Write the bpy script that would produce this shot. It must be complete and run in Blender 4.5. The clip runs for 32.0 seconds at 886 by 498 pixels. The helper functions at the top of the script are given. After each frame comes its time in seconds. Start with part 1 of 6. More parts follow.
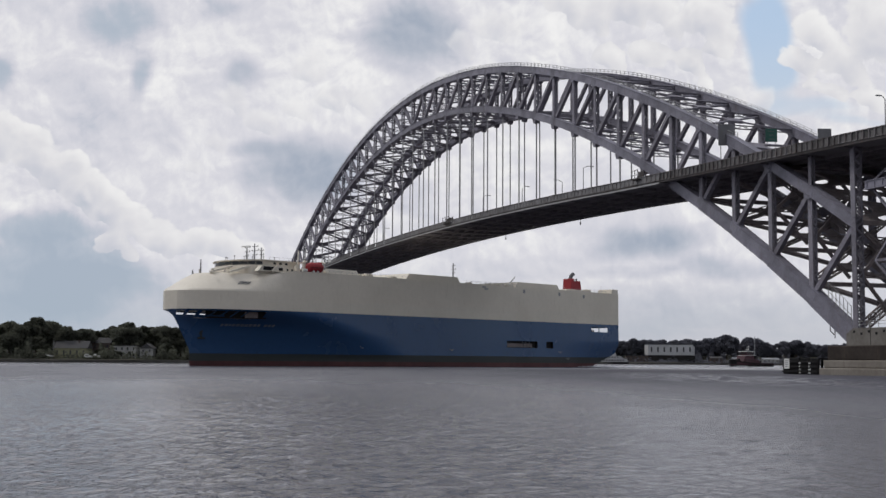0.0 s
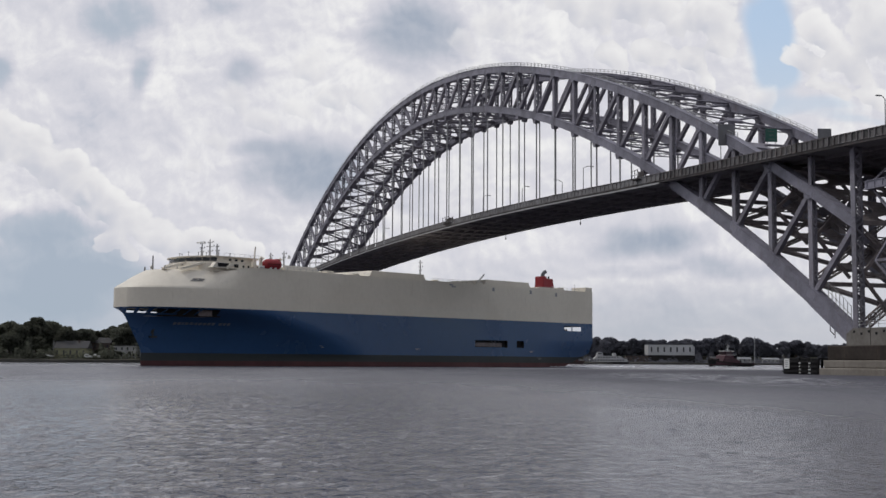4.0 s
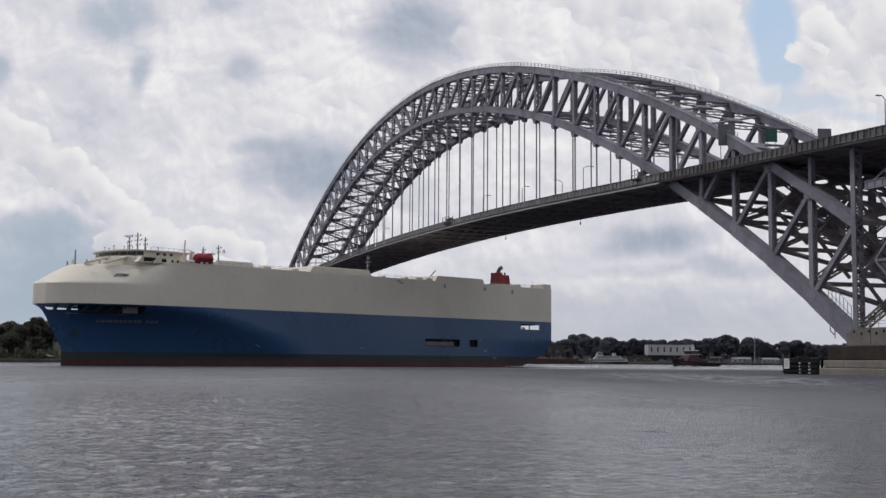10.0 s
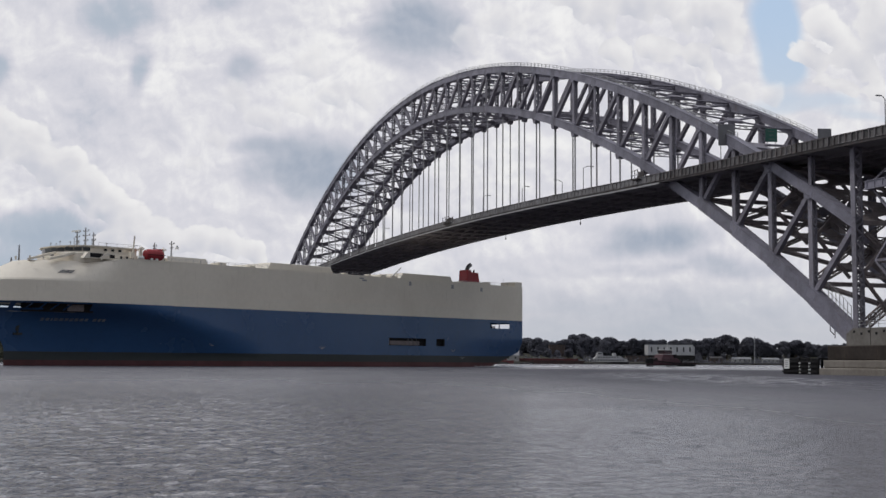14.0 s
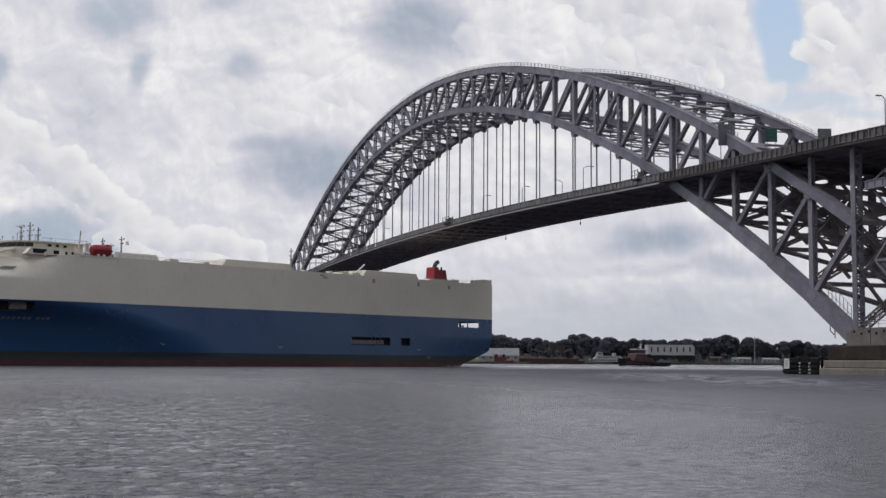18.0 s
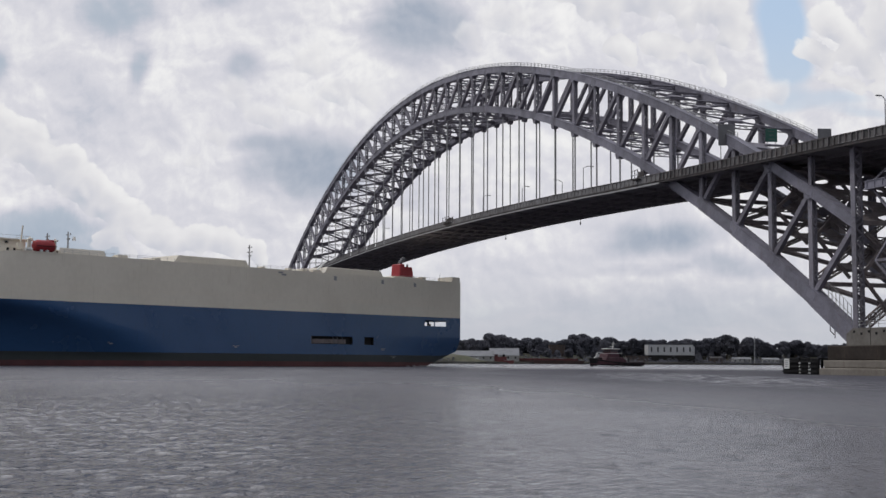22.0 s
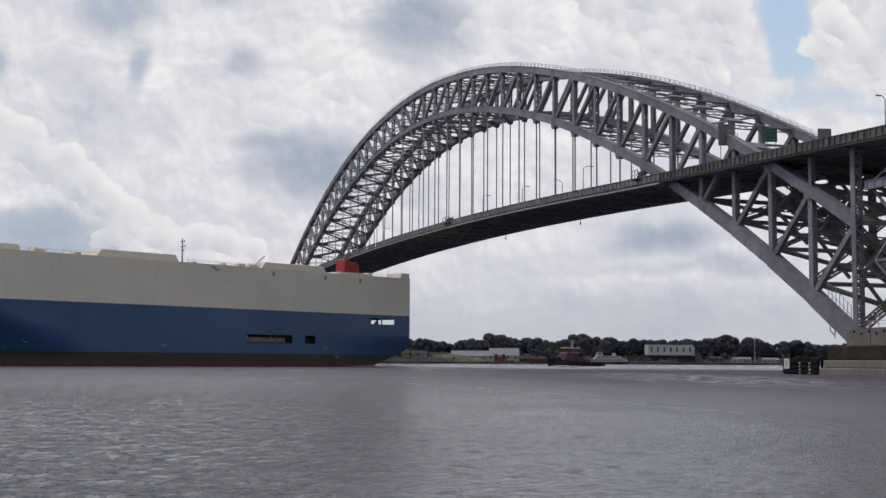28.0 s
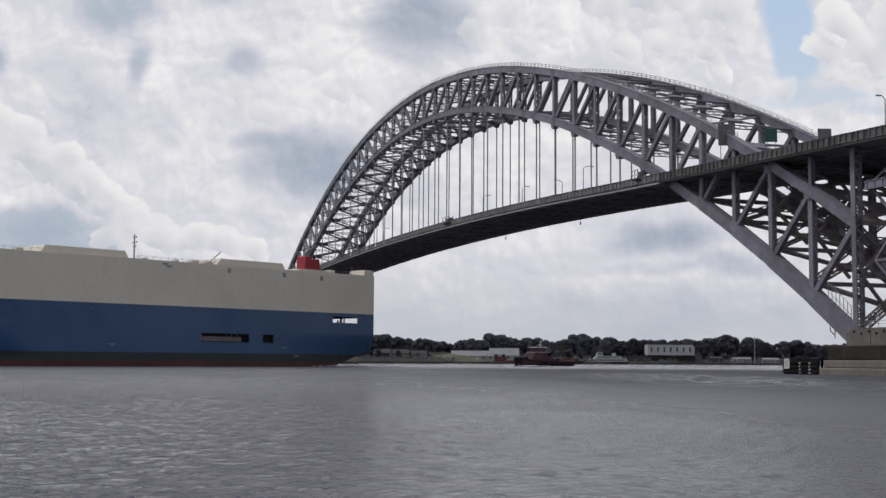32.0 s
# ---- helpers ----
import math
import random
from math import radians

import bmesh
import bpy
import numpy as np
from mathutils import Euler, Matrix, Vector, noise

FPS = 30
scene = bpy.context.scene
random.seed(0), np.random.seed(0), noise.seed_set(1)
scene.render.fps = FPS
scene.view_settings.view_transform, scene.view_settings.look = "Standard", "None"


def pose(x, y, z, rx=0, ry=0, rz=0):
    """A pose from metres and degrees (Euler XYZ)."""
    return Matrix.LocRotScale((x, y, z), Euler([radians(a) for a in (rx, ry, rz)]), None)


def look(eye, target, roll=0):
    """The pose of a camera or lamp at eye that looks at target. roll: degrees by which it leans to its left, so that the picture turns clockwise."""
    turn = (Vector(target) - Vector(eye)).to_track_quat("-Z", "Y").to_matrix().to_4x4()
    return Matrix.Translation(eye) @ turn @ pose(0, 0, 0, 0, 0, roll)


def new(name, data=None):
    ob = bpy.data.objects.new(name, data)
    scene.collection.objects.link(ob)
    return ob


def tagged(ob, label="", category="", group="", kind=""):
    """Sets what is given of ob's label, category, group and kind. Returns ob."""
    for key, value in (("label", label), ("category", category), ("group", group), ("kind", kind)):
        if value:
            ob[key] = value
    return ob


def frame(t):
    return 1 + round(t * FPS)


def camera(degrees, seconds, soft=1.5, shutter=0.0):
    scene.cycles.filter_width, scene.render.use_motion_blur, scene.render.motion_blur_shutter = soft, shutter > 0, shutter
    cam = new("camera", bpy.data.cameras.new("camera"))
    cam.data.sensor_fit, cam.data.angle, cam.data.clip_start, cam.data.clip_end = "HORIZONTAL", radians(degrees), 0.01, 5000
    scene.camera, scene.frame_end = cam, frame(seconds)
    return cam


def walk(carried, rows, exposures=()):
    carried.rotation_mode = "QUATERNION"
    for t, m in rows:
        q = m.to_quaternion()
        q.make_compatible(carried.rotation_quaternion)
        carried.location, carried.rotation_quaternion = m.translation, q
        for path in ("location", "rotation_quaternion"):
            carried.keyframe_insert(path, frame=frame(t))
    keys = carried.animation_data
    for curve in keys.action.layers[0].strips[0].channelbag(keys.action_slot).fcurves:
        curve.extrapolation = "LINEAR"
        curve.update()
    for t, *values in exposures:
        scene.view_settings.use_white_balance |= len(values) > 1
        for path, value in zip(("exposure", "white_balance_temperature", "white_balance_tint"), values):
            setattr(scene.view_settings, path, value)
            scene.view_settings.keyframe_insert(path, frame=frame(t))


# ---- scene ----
# The plan: x runs along the bridge from its middle, y across it, z up from the water.
EYE = Vector((431.30, -146.70, 1.867))
YAW, PITCH, LEAN = 1.2421, 0.0883, 0.378
AHEAD = Vector((-math.sin(YAW), math.cos(YAW), 0))      # level view direction
ASIDE = Vector((math.cos(YAW), math.sin(YAW), 0))       # to its right
UP = Vector((0, 0, 1))

cam = camera(38.536, 32.0, soft=1.5)
view = look(EYE, EYE + AHEAD * math.cos(PITCH) + UP * math.sin(PITCH), LEAN)
walk(cam, [(0.0, view), (32.0, view)])

# ---- light ----
SUN_ELEVATION, SUN_TURN = radians(56), math.atan2(-0.80, -0.60)
scene.view_settings.exposure = 0.0
world = bpy.data.worlds.new("cloudy_sky")
scene.world = world
world.use_nodes = True
wn, wl = world.node_tree.nodes, world.node_tree.links
wn.clear()
w_out, w_mix = wn.new("ShaderNodeOutputWorld"), wn.new("ShaderNodeMixShader")
w_blue, w_white = wn.new("ShaderNodeBackground"), wn.new("ShaderNodeBackground")
w_sky = wn.new("ShaderNodeTexSky")
w_sky.sky_type, w_sky.sun_disc = "NISHITA", False
w_sky.sun_elevation, w_sky.sun_rotation = SUN_ELEVATION, math.pi / 2 - SUN_TURN
w_noise, w_ramp, w_co = wn.new("ShaderNodeTexNoise"), wn.new("ShaderNodeValToRGB"), wn.new("ShaderNodeTexCoord")
w_noise.inputs["Scale"].default_value, w_noise.inputs["Detail"].default_value = 3.0, 5.0
w_ramp.color_ramp.elements[0].position, w_ramp.color_ramp.elements[1].position = 0.30, 0.52
w_blue.inputs["Strength"].default_value = 0.09
w_white.inputs["Color"].default_value, w_white.inputs["Strength"].default_value = (0.645, 0.655, 0.70, 1), 0.95
# an overcast dome: brightest overhead, dimmer towards the horizon
w_split, w_dome = wn.new("ShaderNodeSeparateXYZ"), wn.new("ShaderNodeMath")
w_dome.operation, w_dome.use_clamp = "MULTIPLY_ADD", False
w_dome.inputs[1].default_value, w_dome.inputs[2].default_value = 0.52, 0.60
wl.new(w_co.outputs["Generated"], w_split.inputs[0])
wl.new(w_split.outputs["Z"], w_dome.inputs[0])
wl.new(w_dome.outputs[0], w_white.inputs["Strength"])
wl.new(w_co.outputs["Generated"], w_noise.inputs["Vector"])
wl.new(w_noise.outputs["Fac"], w_ramp.inputs["Fac"])
wl.new(w_sky.outputs["Color"], w_blue.inputs["Color"])
wl.new(w_ramp.outputs["Color"], w_mix.inputs["Fac"])
wl.new(w_blue.outputs["Background"], w_mix.inputs[1])
wl.new(w_white.outputs["Background"], w_mix.inputs[2])
wl.new(w_mix.outputs["Shader"], w_out.inputs["Surface"])

sun = new("sun", bpy.data.lights.new("sun", "SUN"))
sun.data.energy, sun.data.angle, sun.data.color = 1.25, radians(8), (1.0, 0.975, 0.94)
sun_way = Vector((math.cos(SUN_TURN) * math.cos(SUN_ELEVATION), math.sin(SUN_TURN) * math.cos(SUN_ELEVATION), math.sin(SUN_ELEVATION)))
sun.matrix_world = look(sun_way * 300, (0, 0, 0))


# ---- materials ----
class Nodes:
    """Short hand for building node trees."""

    def __init__(self, name):
        self.mat = bpy.data.materials.new(name)
        self.mat.use_nodes = True
        self.tree = self.mat.node_tree
        self.n, self.l = self.tree.nodes, self.tree.links
        self.bsdf = self.n["Principled BSDF"]

    def add(self, kind, **ins):
        node = self.n.new("ShaderNode" + kind)
        for key, value in ins.items():
            self.put(node.inputs[int(key[1:]) if key[0] == "i" and key[1:].isdigit() else key.replace("_", " ")], value)
        return node

    def put(self, socket, value):
        if isinstance(value, bpy.types.NodeSocket):
            self.l.new(value, socket)
        else:
            socket.default_value = value

    def math(self, op, a, b=0.0, c=0.0, clamp=False):
        node = self.add("Math", i0=a, i1=b, i2=c)
        node.operation, node.use_clamp = op, clamp
        return node.outputs[0]

    def mix(self, fac, a, b, how="MIX"):
        node = self.n.new("ShaderNodeMix")
        node.data_type, node.blend_type = "RGBA", how
        self.put(node.inputs[0], fac), self.put(node.inputs[6], a), self.put(node.inputs[7], b)
        return node.outputs[2]

    def noise(self, co, scale, detail=4.0, rough=0.55, warp=0.0):
        return self.add("TexNoise", Vector=co, Scale=scale, Detail=detail, Roughness=rough, Distortion=warp).outputs["Fac"]

    def span(self, value, lo, hi, a=0.0, b=1.0):
        node = self.add("MapRange", Value=value)
        node.interpolation_type = "SMOOTHSTEP"
        for k, v in zip((1, 2, 3, 4), (lo, hi, a, b)):
            node.inputs[k].default_value = v
        return node.outputs[0]

    def coords(self, scale=(1, 1, 1)):
        co = self.add("TexCoord").outputs["Object"]
        return self.add("Mapping", Vector=co, Scale=scale).outputs[0]

    def world_coords(self, scale=(1, 1, 1)):
        co = self.add("NewGeometry").outputs["Position"]
        return self.add("Mapping", Vector=co, Scale=scale).outputs[0]


def c4(c):
    return (c[0], c[1], c[2], 1.0)


def surface(name, base, other=None, rough=0.6, metal=0.0, grain=3.0, patch=0.3, amount=0.5, bump=0.05, streak=None, streak_amount=0.4, vary=0.0):
    """A weathered surface: grain and patches between two colours, run-down streaks, fine relief."""
    k = Nodes(name)
    co = k.coords()
    other = other or tuple(v * 0.72 for v in base)
    fine, wide = k.noise(co, grain, 5, 0.6), k.noise(co, patch, 4, 0.6, 0.4)
    tone = k.span(k.math("ADD", k.math("MULTIPLY", fine, 0.4), k.math("MULTIPLY", wide, 0.6)), 0.36, 0.64)
    colour = k.mix(k.math("MULTIPLY", tone, amount), c4(base), c4(other))
    if streak:
        runs = k.noise(k.coords((1.3, 1.3, 0.10)), 1.6, 5, 0.65)
        spots = k.noise(co, 0.22, 3)
        wear = k.math("MULTIPLY", k.span(runs, 0.54, 0.72), k.span(spots, 0.42, 0.62))
        colour = k.mix(k.math("MULTIPLY", wear, streak_amount), colour, c4(streak))
    if vary:
        rnd = k.add("ObjectInfo").outputs["Random"]
        colour = k.mix(1.0, colour, k.add("HueSaturation", Color=(1, 1, 1, 1), Value=k.span(rnd, 0, 1, 1 - vary, 1 + vary)).outputs[0], "MULTIPLY")
    k.put(k.bsdf.inputs["Base Color"], colour)
    k.put(k.bsdf.inputs["Roughness"], k.span(wide, 0.3, 0.7, max(rough - 0.1, 0.05), min(rough + 0.1, 1)))
    k.bsdf.inputs["Metallic"].default_value = metal
    if rough > 0.8:
        k.bsdf.inputs["Specular IOR Level"].default_value = 0.2
    if bump:
        k.put(k.bsdf.inputs["Normal"], k.add("Bump", Strength=0.5, Distance=bump, Height=fine).outputs[0])
    return k.mat


STEEL = surface("bridge_steel", (0.213, 0.206, 0.252), (0.136, 0.130, 0.158), 0.6, 0.0, 2.5, 0.25, 0.8, 0.01, (0.11, 0.065, 0.05), 0.6, 0.14)
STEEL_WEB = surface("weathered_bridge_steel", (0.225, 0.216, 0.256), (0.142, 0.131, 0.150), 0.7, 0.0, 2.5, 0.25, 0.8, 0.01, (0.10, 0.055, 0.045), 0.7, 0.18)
STEEL_RUSTY = surface("rusty_bridge_steel", (0.235, 0.208, 0.21), (0.16, 0.128, 0.122), 0.75, 0.0, 2.0, 0.3, 0.8, 0.01, (0.10, 0.05, 0.035), 0.6, 0.12)
RAIL = surface("grey_rail_paint", (0.36, 0.36, 0.37), (0.24, 0.23, 0.22), 0.6, 0.0, 2.0, 0.4, 0.7, 0.005, (0.16, 0.10, 0.07), 0.5)
PARAPET = surface("parapet_panel_paint", (0.12, 0.115, 0.117), (0.07, 0.063, 0.06), 0.7, 0.0, 1.0, 0.3, 0.9, 0.005, (0.07, 0.045, 0.035), 0.7, 0.35)
GLASS = surface("wheelhouse_glass", (0.015, 0.018, 0.022), None, 0.08, 0.0, 1, 1, 0.3, 0)
CONCRETE = surface("pier_concrete", (0.20, 0.188, 0.172), (0.14, 0.128, 0.116), 0.85, 0.0, 1.6, 0.25, 0.9, 0.03, (0.09, 0.075, 0.06), 0.75)
PLINTH = surface("pale_plinth_concrete", (0.225, 0.205, 0.18), (0.165, 0.145, 0.125), 0.85, 0.0, 1.6, 0.25, 0.9, 0.03, (0.12, 0.09, 0.07), 0.6)
PIER_DARK = surface("stained_pier_stone", (0.05, 0.04, 0.035), (0.03, 0.025, 0.022), 0.9, 0.0, 1.4, 0.3, 0.9, 0.04, (0.09, 0.06, 0.045), 0.5)
ASPHALT = surface("road_slab", (0.19, 0.178, 0.184), (0.14, 0.13, 0.132), 0.9)
BLUE = surface("blue_hull_paint", (0.030, 0.086, 0.205), (0.025, 0.073, 0.175), 0.22, 0.0, 0.9, 0.06, 0.6, 0.01, (0.03, 0.05, 0.08), 0.35)
BLUE.node_tree.nodes["Principled BSDF"].inputs["Specular IOR Level"].default_value = 0.5
BEIGE = surface("beige_ship_paint", (0.715, 0.66, 0.565), (0.625, 0.575, 0.485), 0.5, 0.0, 0.9, 0.06, 0.6, 0.01, (0.35, 0.29, 0.21), 0.25)
BOOT_RED = surface("red_antifouling", (0.105, 0.03, 0.032), (0.065, 0.024, 0.026), 0.7, 0.0, 0.8, 0.1, 0.8, 0.02, (0.05, 0.03, 0.03), 0.6)
BOOT_DARK = surface("dark_boot_topping", (0.026, 0.033, 0.036), (0.034, 0.04, 0.04), 0.6, 0.0, 0.8, 0.1, 0.8, 0.01, (0.05, 0.06, 0.05), 0.4)
WHITE = surface("white_paint", (0.75, 0.75, 0.73), (0.6, 0.6, 0.58), 0.5, 0.0, 1.5, 0.3, 0.6, 0.005, (0.4, 0.33, 0.25), 0.3)
BLACK = surface("black_paint", (0.016, 0.016, 0.018), (0.026, 0.024, 0.023), 0.85, 0.0, 1.5, 0.3, 0.7, 0.005)
RED = surface("red_paint", (0.34, 0.022, 0.03), (0.26, 0.02, 0.026), 0.5, 0.0, 1.0, 0.3, 0.6, 0.005)
GREEN_SIGN = surface("green_sign_paint", (0.008, 0.085, 0.062), (0.009, 0.07, 0.052), 0.4, 0.0, 1.0, 0.3, 0.5, 0)
PARAPET_POST = surface("rusty_parapet_post", (0.17, 0.162, 0.165), (0.08, 0.066, 0.06), 0.8, 0.0, 1.0, 0.3, 0.8, 0.005)
SIGN_BACK = surface("dull_sign_back", (0.17, 0.17, 0.18), (0.13, 0.13, 0.135), 0.6, 0.2, 1.4, 0.3, 0.6, 0)
GREY_PANEL = surface("grey_sheet_metal", (0.30, 0.30, 0.31), (0.22, 0.22, 0.22), 0.5, 0.2, 1.4, 0.3, 0.6, 0)


# ---- mesh helpers ----
class Geo:
    """Gathers points and faces for one mesh."""

    def __init__(self):
        self.v, self.f = [], []

    def quad_ring(self, a, b):
        """A box between two rings of four points."""
        i = len(self.v)
        self.v += [tuple(p) for p in a] + [tuple(p) for p in b]
        self.f += [(i + 3, i + 2, i + 1, i), (i + 4, i + 5, i + 6, i + 7)]
        self.f += [(i + k, i + (k + 1) % 4, i + 4 + (k + 1) % 4, i + 4 + k) for k in range(4)]
        return self

    def bar(self, a, b, w, h, up=(0, 0, 1)):
        """A straight bar from a to b, w wide and h high."""
        a, b = Vector(a), Vector(b)
        d = (b - a).normalized()
        side = d.cross(Vector(up))
        side = side.normalized() if side.length > 1e-4 else Vector((1, 0, 0)) if abs(d.x) < 0.9 else Vector((0, 1, 0))
        top = side.cross(d)
        s, t = side * (w / 2), top * (h / 2)
        return self.quad_ring([a - s - t, a + s - t, a + s + t, a - s + t], [b - s - t, b + s - t, b + s + t, b - s + t])

    def box(self, c, size):
        x, y, z = c
        a, b, h = (v / 2 for v in size)
        return self.quad_ring([(x - a, y - b, z - h), (x + a, y - b, z - h), (x + a, y + b, z - h), (x - a, y + b, z - h)],
                              [(x - a, y - b, z + h), (x + a, y - b, z + h), (x + a, y + b, z + h), (x - a, y + b, z + h)])

    def laced(self, a, b, w, h, up=(0, 0, 1), pitch=1.1, plate=0.16, lace=0.14):
        """A built-up member: two side plates joined by zigzag lacing on both faces."""
        a, b = Vector(a), Vector(b)
        d = (b - a).normalized()
        side = d.cross(Vector(up))
        side = side.normalized() if side.length > 1e-4 else Vector((1, 0, 0)) if abs(d.x) < 0.9 else Vector((0, 1, 0))
        top = side.cross(d)
        for s in (-1, 1):
            o = side * (s * (w - plate) / 2)
            self.bar(a + o, b + o, plate, h, top)
        n = max(2, int((b - a).length / pitch))
        for face in (-1, 1):
            o = top * (face * (h / 2 - 0.05))
            for i in range(n):
                p, q = a.lerp(b, i / n), a.lerp(b, (i + 1) / n)
                s = side * ((w - plate) / 2 * (1 if i % 2 else -1))
                self.bar(p + o + s, q + o - s, lace, 0.05, top)
        return self

    def tube(self, a, b, r0, r1=None, n=10):
        a, b = Vector(a), Vector(b)
        r1 = r0 if r1 is None else r1
        d = (b - a).normalized()
        s = d.cross(Vector((0, 0, 1)) if abs(d.z) < 0.9 else Vector((1, 0, 0))).normalized()
        t = d.cross(s)
        i = len(self.v)
        for p, r in ((a, r0), (b, r1)):
            self.v += [tuple(p + (s * math.cos(k * math.tau / n) + t * math.sin(k * math.tau / n)) * r) for k in range(n)]
        self.f += [(i + k, i + n + k, i + n + (k + 1) % n, i + (k + 1) % n) for k in range(n)]
        self.f += [tuple(i + k for k in range(n)), tuple(i + n + k for k in reversed(range(n)))]
        return self

    def prism(self, outline, a, b, axis="y"):
        """An outline of two coordinates pushed from a to b along an axis."""
        def place(u, v, w):
            return {"y": (u, w, v), "x": (w, u, v), "z": (u, v, w)}[axis]
        i, n = len(self.v), len(outline)
        self.v += [place(u, v, a) for u, v in outline] + [place(u, v, b) for u, v in outline]
        self.f += [tuple(i + k for k in range(n)), tuple(i + n + k for k in reversed(range(n)))]
        self.f += [(i + (k + 1) % n, i + k, i + n + k, i + n + (k + 1) % n) for k in range(n)]
        return self

    def mesh(self, name, material, smooth=False, bevel=0.0):
        me = bpy.data.meshes.new(name)
        me.from_pydata(self.v, [], self.f)
        bm = bmesh.new()
        bm.from_mesh(me)
        bmesh.ops.recalc_face_normals(bm, faces=bm.faces)
        if bevel:
            bmesh.ops.bevel(bm, geom=list(bm.edges), offset=bevel, segments=1, affect="EDGES")
        bm.to_mesh(me)
        bm.free()
        me.materials.append(material)
        if smooth:
            me.shade_smooth()
            me.set_sharp_from_angle(angle=radians(35))
        return me


def part(name, geo, material, parent, label="", smooth=False, bevel=0.0):
    """Links one mesh as a part under a thing or a part; its points are in the thing's own space."""
    me = geo if isinstance(geo, bpy.types.Mesh) else geo.mesh(name, material, smooth, bevel)
    ob = new(name, me)
    ob.parent = parent
    if label:
        ob["label"] = label
    return ob


def thing(name, m, label, category, group="", kind=""):
    ob = new(name)
    ob.matrix_world = m
    return tagged(ob, label, category, group, kind)


# ---- sky backdrop ----
def sky_material():
    k = Nodes("drifting_clouds")
    co = k.add("TexCoord").outputs["Object"]
    unit = k.add("Mapping", Vector=co, Scale=(0.001, 0.001, 0.001)).outputs[0]        # kilometres

    def shifted(vec, by):
        return k.add("VectorMath", i0=vec, i1=by).outputs[0]

    def bend(vec, scale, reach):
        warp = k.add("TexNoise", Vector=vec, Scale=scale, Detail=4.0, Roughness=0.55).outputs["Color"]
        shift = k.add("VectorMath", i0=warp, i1=(0.5, 0.5, 0.5))
        shift.operation = "SUBTRACT"
        scaled = k.add("VectorMath", i0=shift.outputs[0], i1=(reach, 0.0, reach))
        scaled.operation = "MULTIPLY"
        return k.add("VectorMath", i0=vec, i1=scaled.outputs[0]).outputs[0]

    def held(name):
        node = k.n.new("ShaderNodeAttribute")
        node.attribute_name = name
        return node.outputs["Fac"]

    def puffy(vec, scale):
        """Round cauliflower lumps at two sizes, about nought on the whole."""
        one = k.add("TexVoronoi", Vector=vec, Scale=scale).outputs["Distance"]
        two = k.add("TexVoronoi", Vector=vec, Scale=scale * 2.7).outputs["Distance"]
        return k.math("SUBTRACT", 0.62, k.math("ADD", one, k.math("MULTIPLY", two, 0.45)))

    def swollen(vec, top, swell):
        """The edge of a cumulus roughened by noise: above nought inside the cloud."""
        big = k.math("SUBTRACT", k.noise(vec, 5.0, 5, 0.55), 0.5)
        return k.math("ADD", k.math("ADD", top, k.math("MULTIPLY", big, 1.05)), k.math("MULTIPLY", puffy(vec, 9.0), swell))

    def ramp_of(value, rows):
        node = k.add("ValToRGB", Fac=value)
        e = node.color_ramp.elements
        e[0].position, e[0].color = rows[0][0], c4(rows[0][1])
        e[1].position, e[1].color = rows[-1][0], c4(rows[-1][1])
        for at, tint in rows[1:-1]:
            e.new(at).color = c4(tint)
        return node.outputs[0]

    rise = k.add("SeparateXYZ", Vector=unit).outputs["Z"]
    wide = bend(unit, 2.4, 0.16)
    loose = bend(wide, 8.0, 0.045)
    fine = bend(loose, 24.0, 0.014)
    # the broken layer: bright and grey fields, with soft lumps lit from above
    field = held("thickness")
    swirl, swirl_up = (k.noise(v, 3.6, 7, 0.56) for v in (loose, shifted(loose, (0.012, 0.0, 0.022))))
    lumps, lumps_up = (puffy(v, 9.0) for v in (fine, shifted(fine, (0.010, 0.0, 0.018))))
    thick = k.span(k.noise(wide, 2.0, 4, 0.5), 0.42, 0.62)
    relief = k.math("ADD", k.math("MULTIPLY", k.math("SUBTRACT", swirl, swirl_up), 1.0), k.math("MULTIPLY", k.math("SUBTRACT", lumps, lumps_up), k.math("MULTIPLY", thick, 0.22)))
    tone = k.math("ADD", k.math("ADD", 0.70, field), k.math("ADD", k.math("MULTIPLY", k.math("SUBTRACT", swirl, 0.5), 0.55), relief))
    colour = ramp_of(tone, [(0.05, (0.37, 0.42, 0.51)), (0.30, (0.475, 0.508, 0.585)), (0.50, (0.585, 0.595, 0.665)), (0.68, (0.690, 0.688, 0.740)), (0.84, (0.835, 0.832, 0.842)), (0.98, (0.91, 0.905, 0.90))])
    shy = k.math("MULTIPLY", k.span(tone, 0.60, 0.25), k.span(k.add("SeparateXYZ", Vector=loose).outputs["X"], -0.55, -1.0))
    colour = k.mix(k.math("MULTIPLY", shy, 0.45), colour, (0.42, 0.50, 0.59, 1))
    # gaps of clear sky
    gaps = k.math("ADD", held("clear"), k.math("MULTIPLY", k.math("SUBTRACT", swirl, 0.5), 0.7))
    colour = k.mix(k.math("MULTIPLY", k.span(gaps, 0.15, 0.85), 0.95), colour, k.mix(k.span(rise, 0.7, 1.2), (0.54, 0.62, 0.72, 1), (0.44, 0.575, 0.76, 1)))
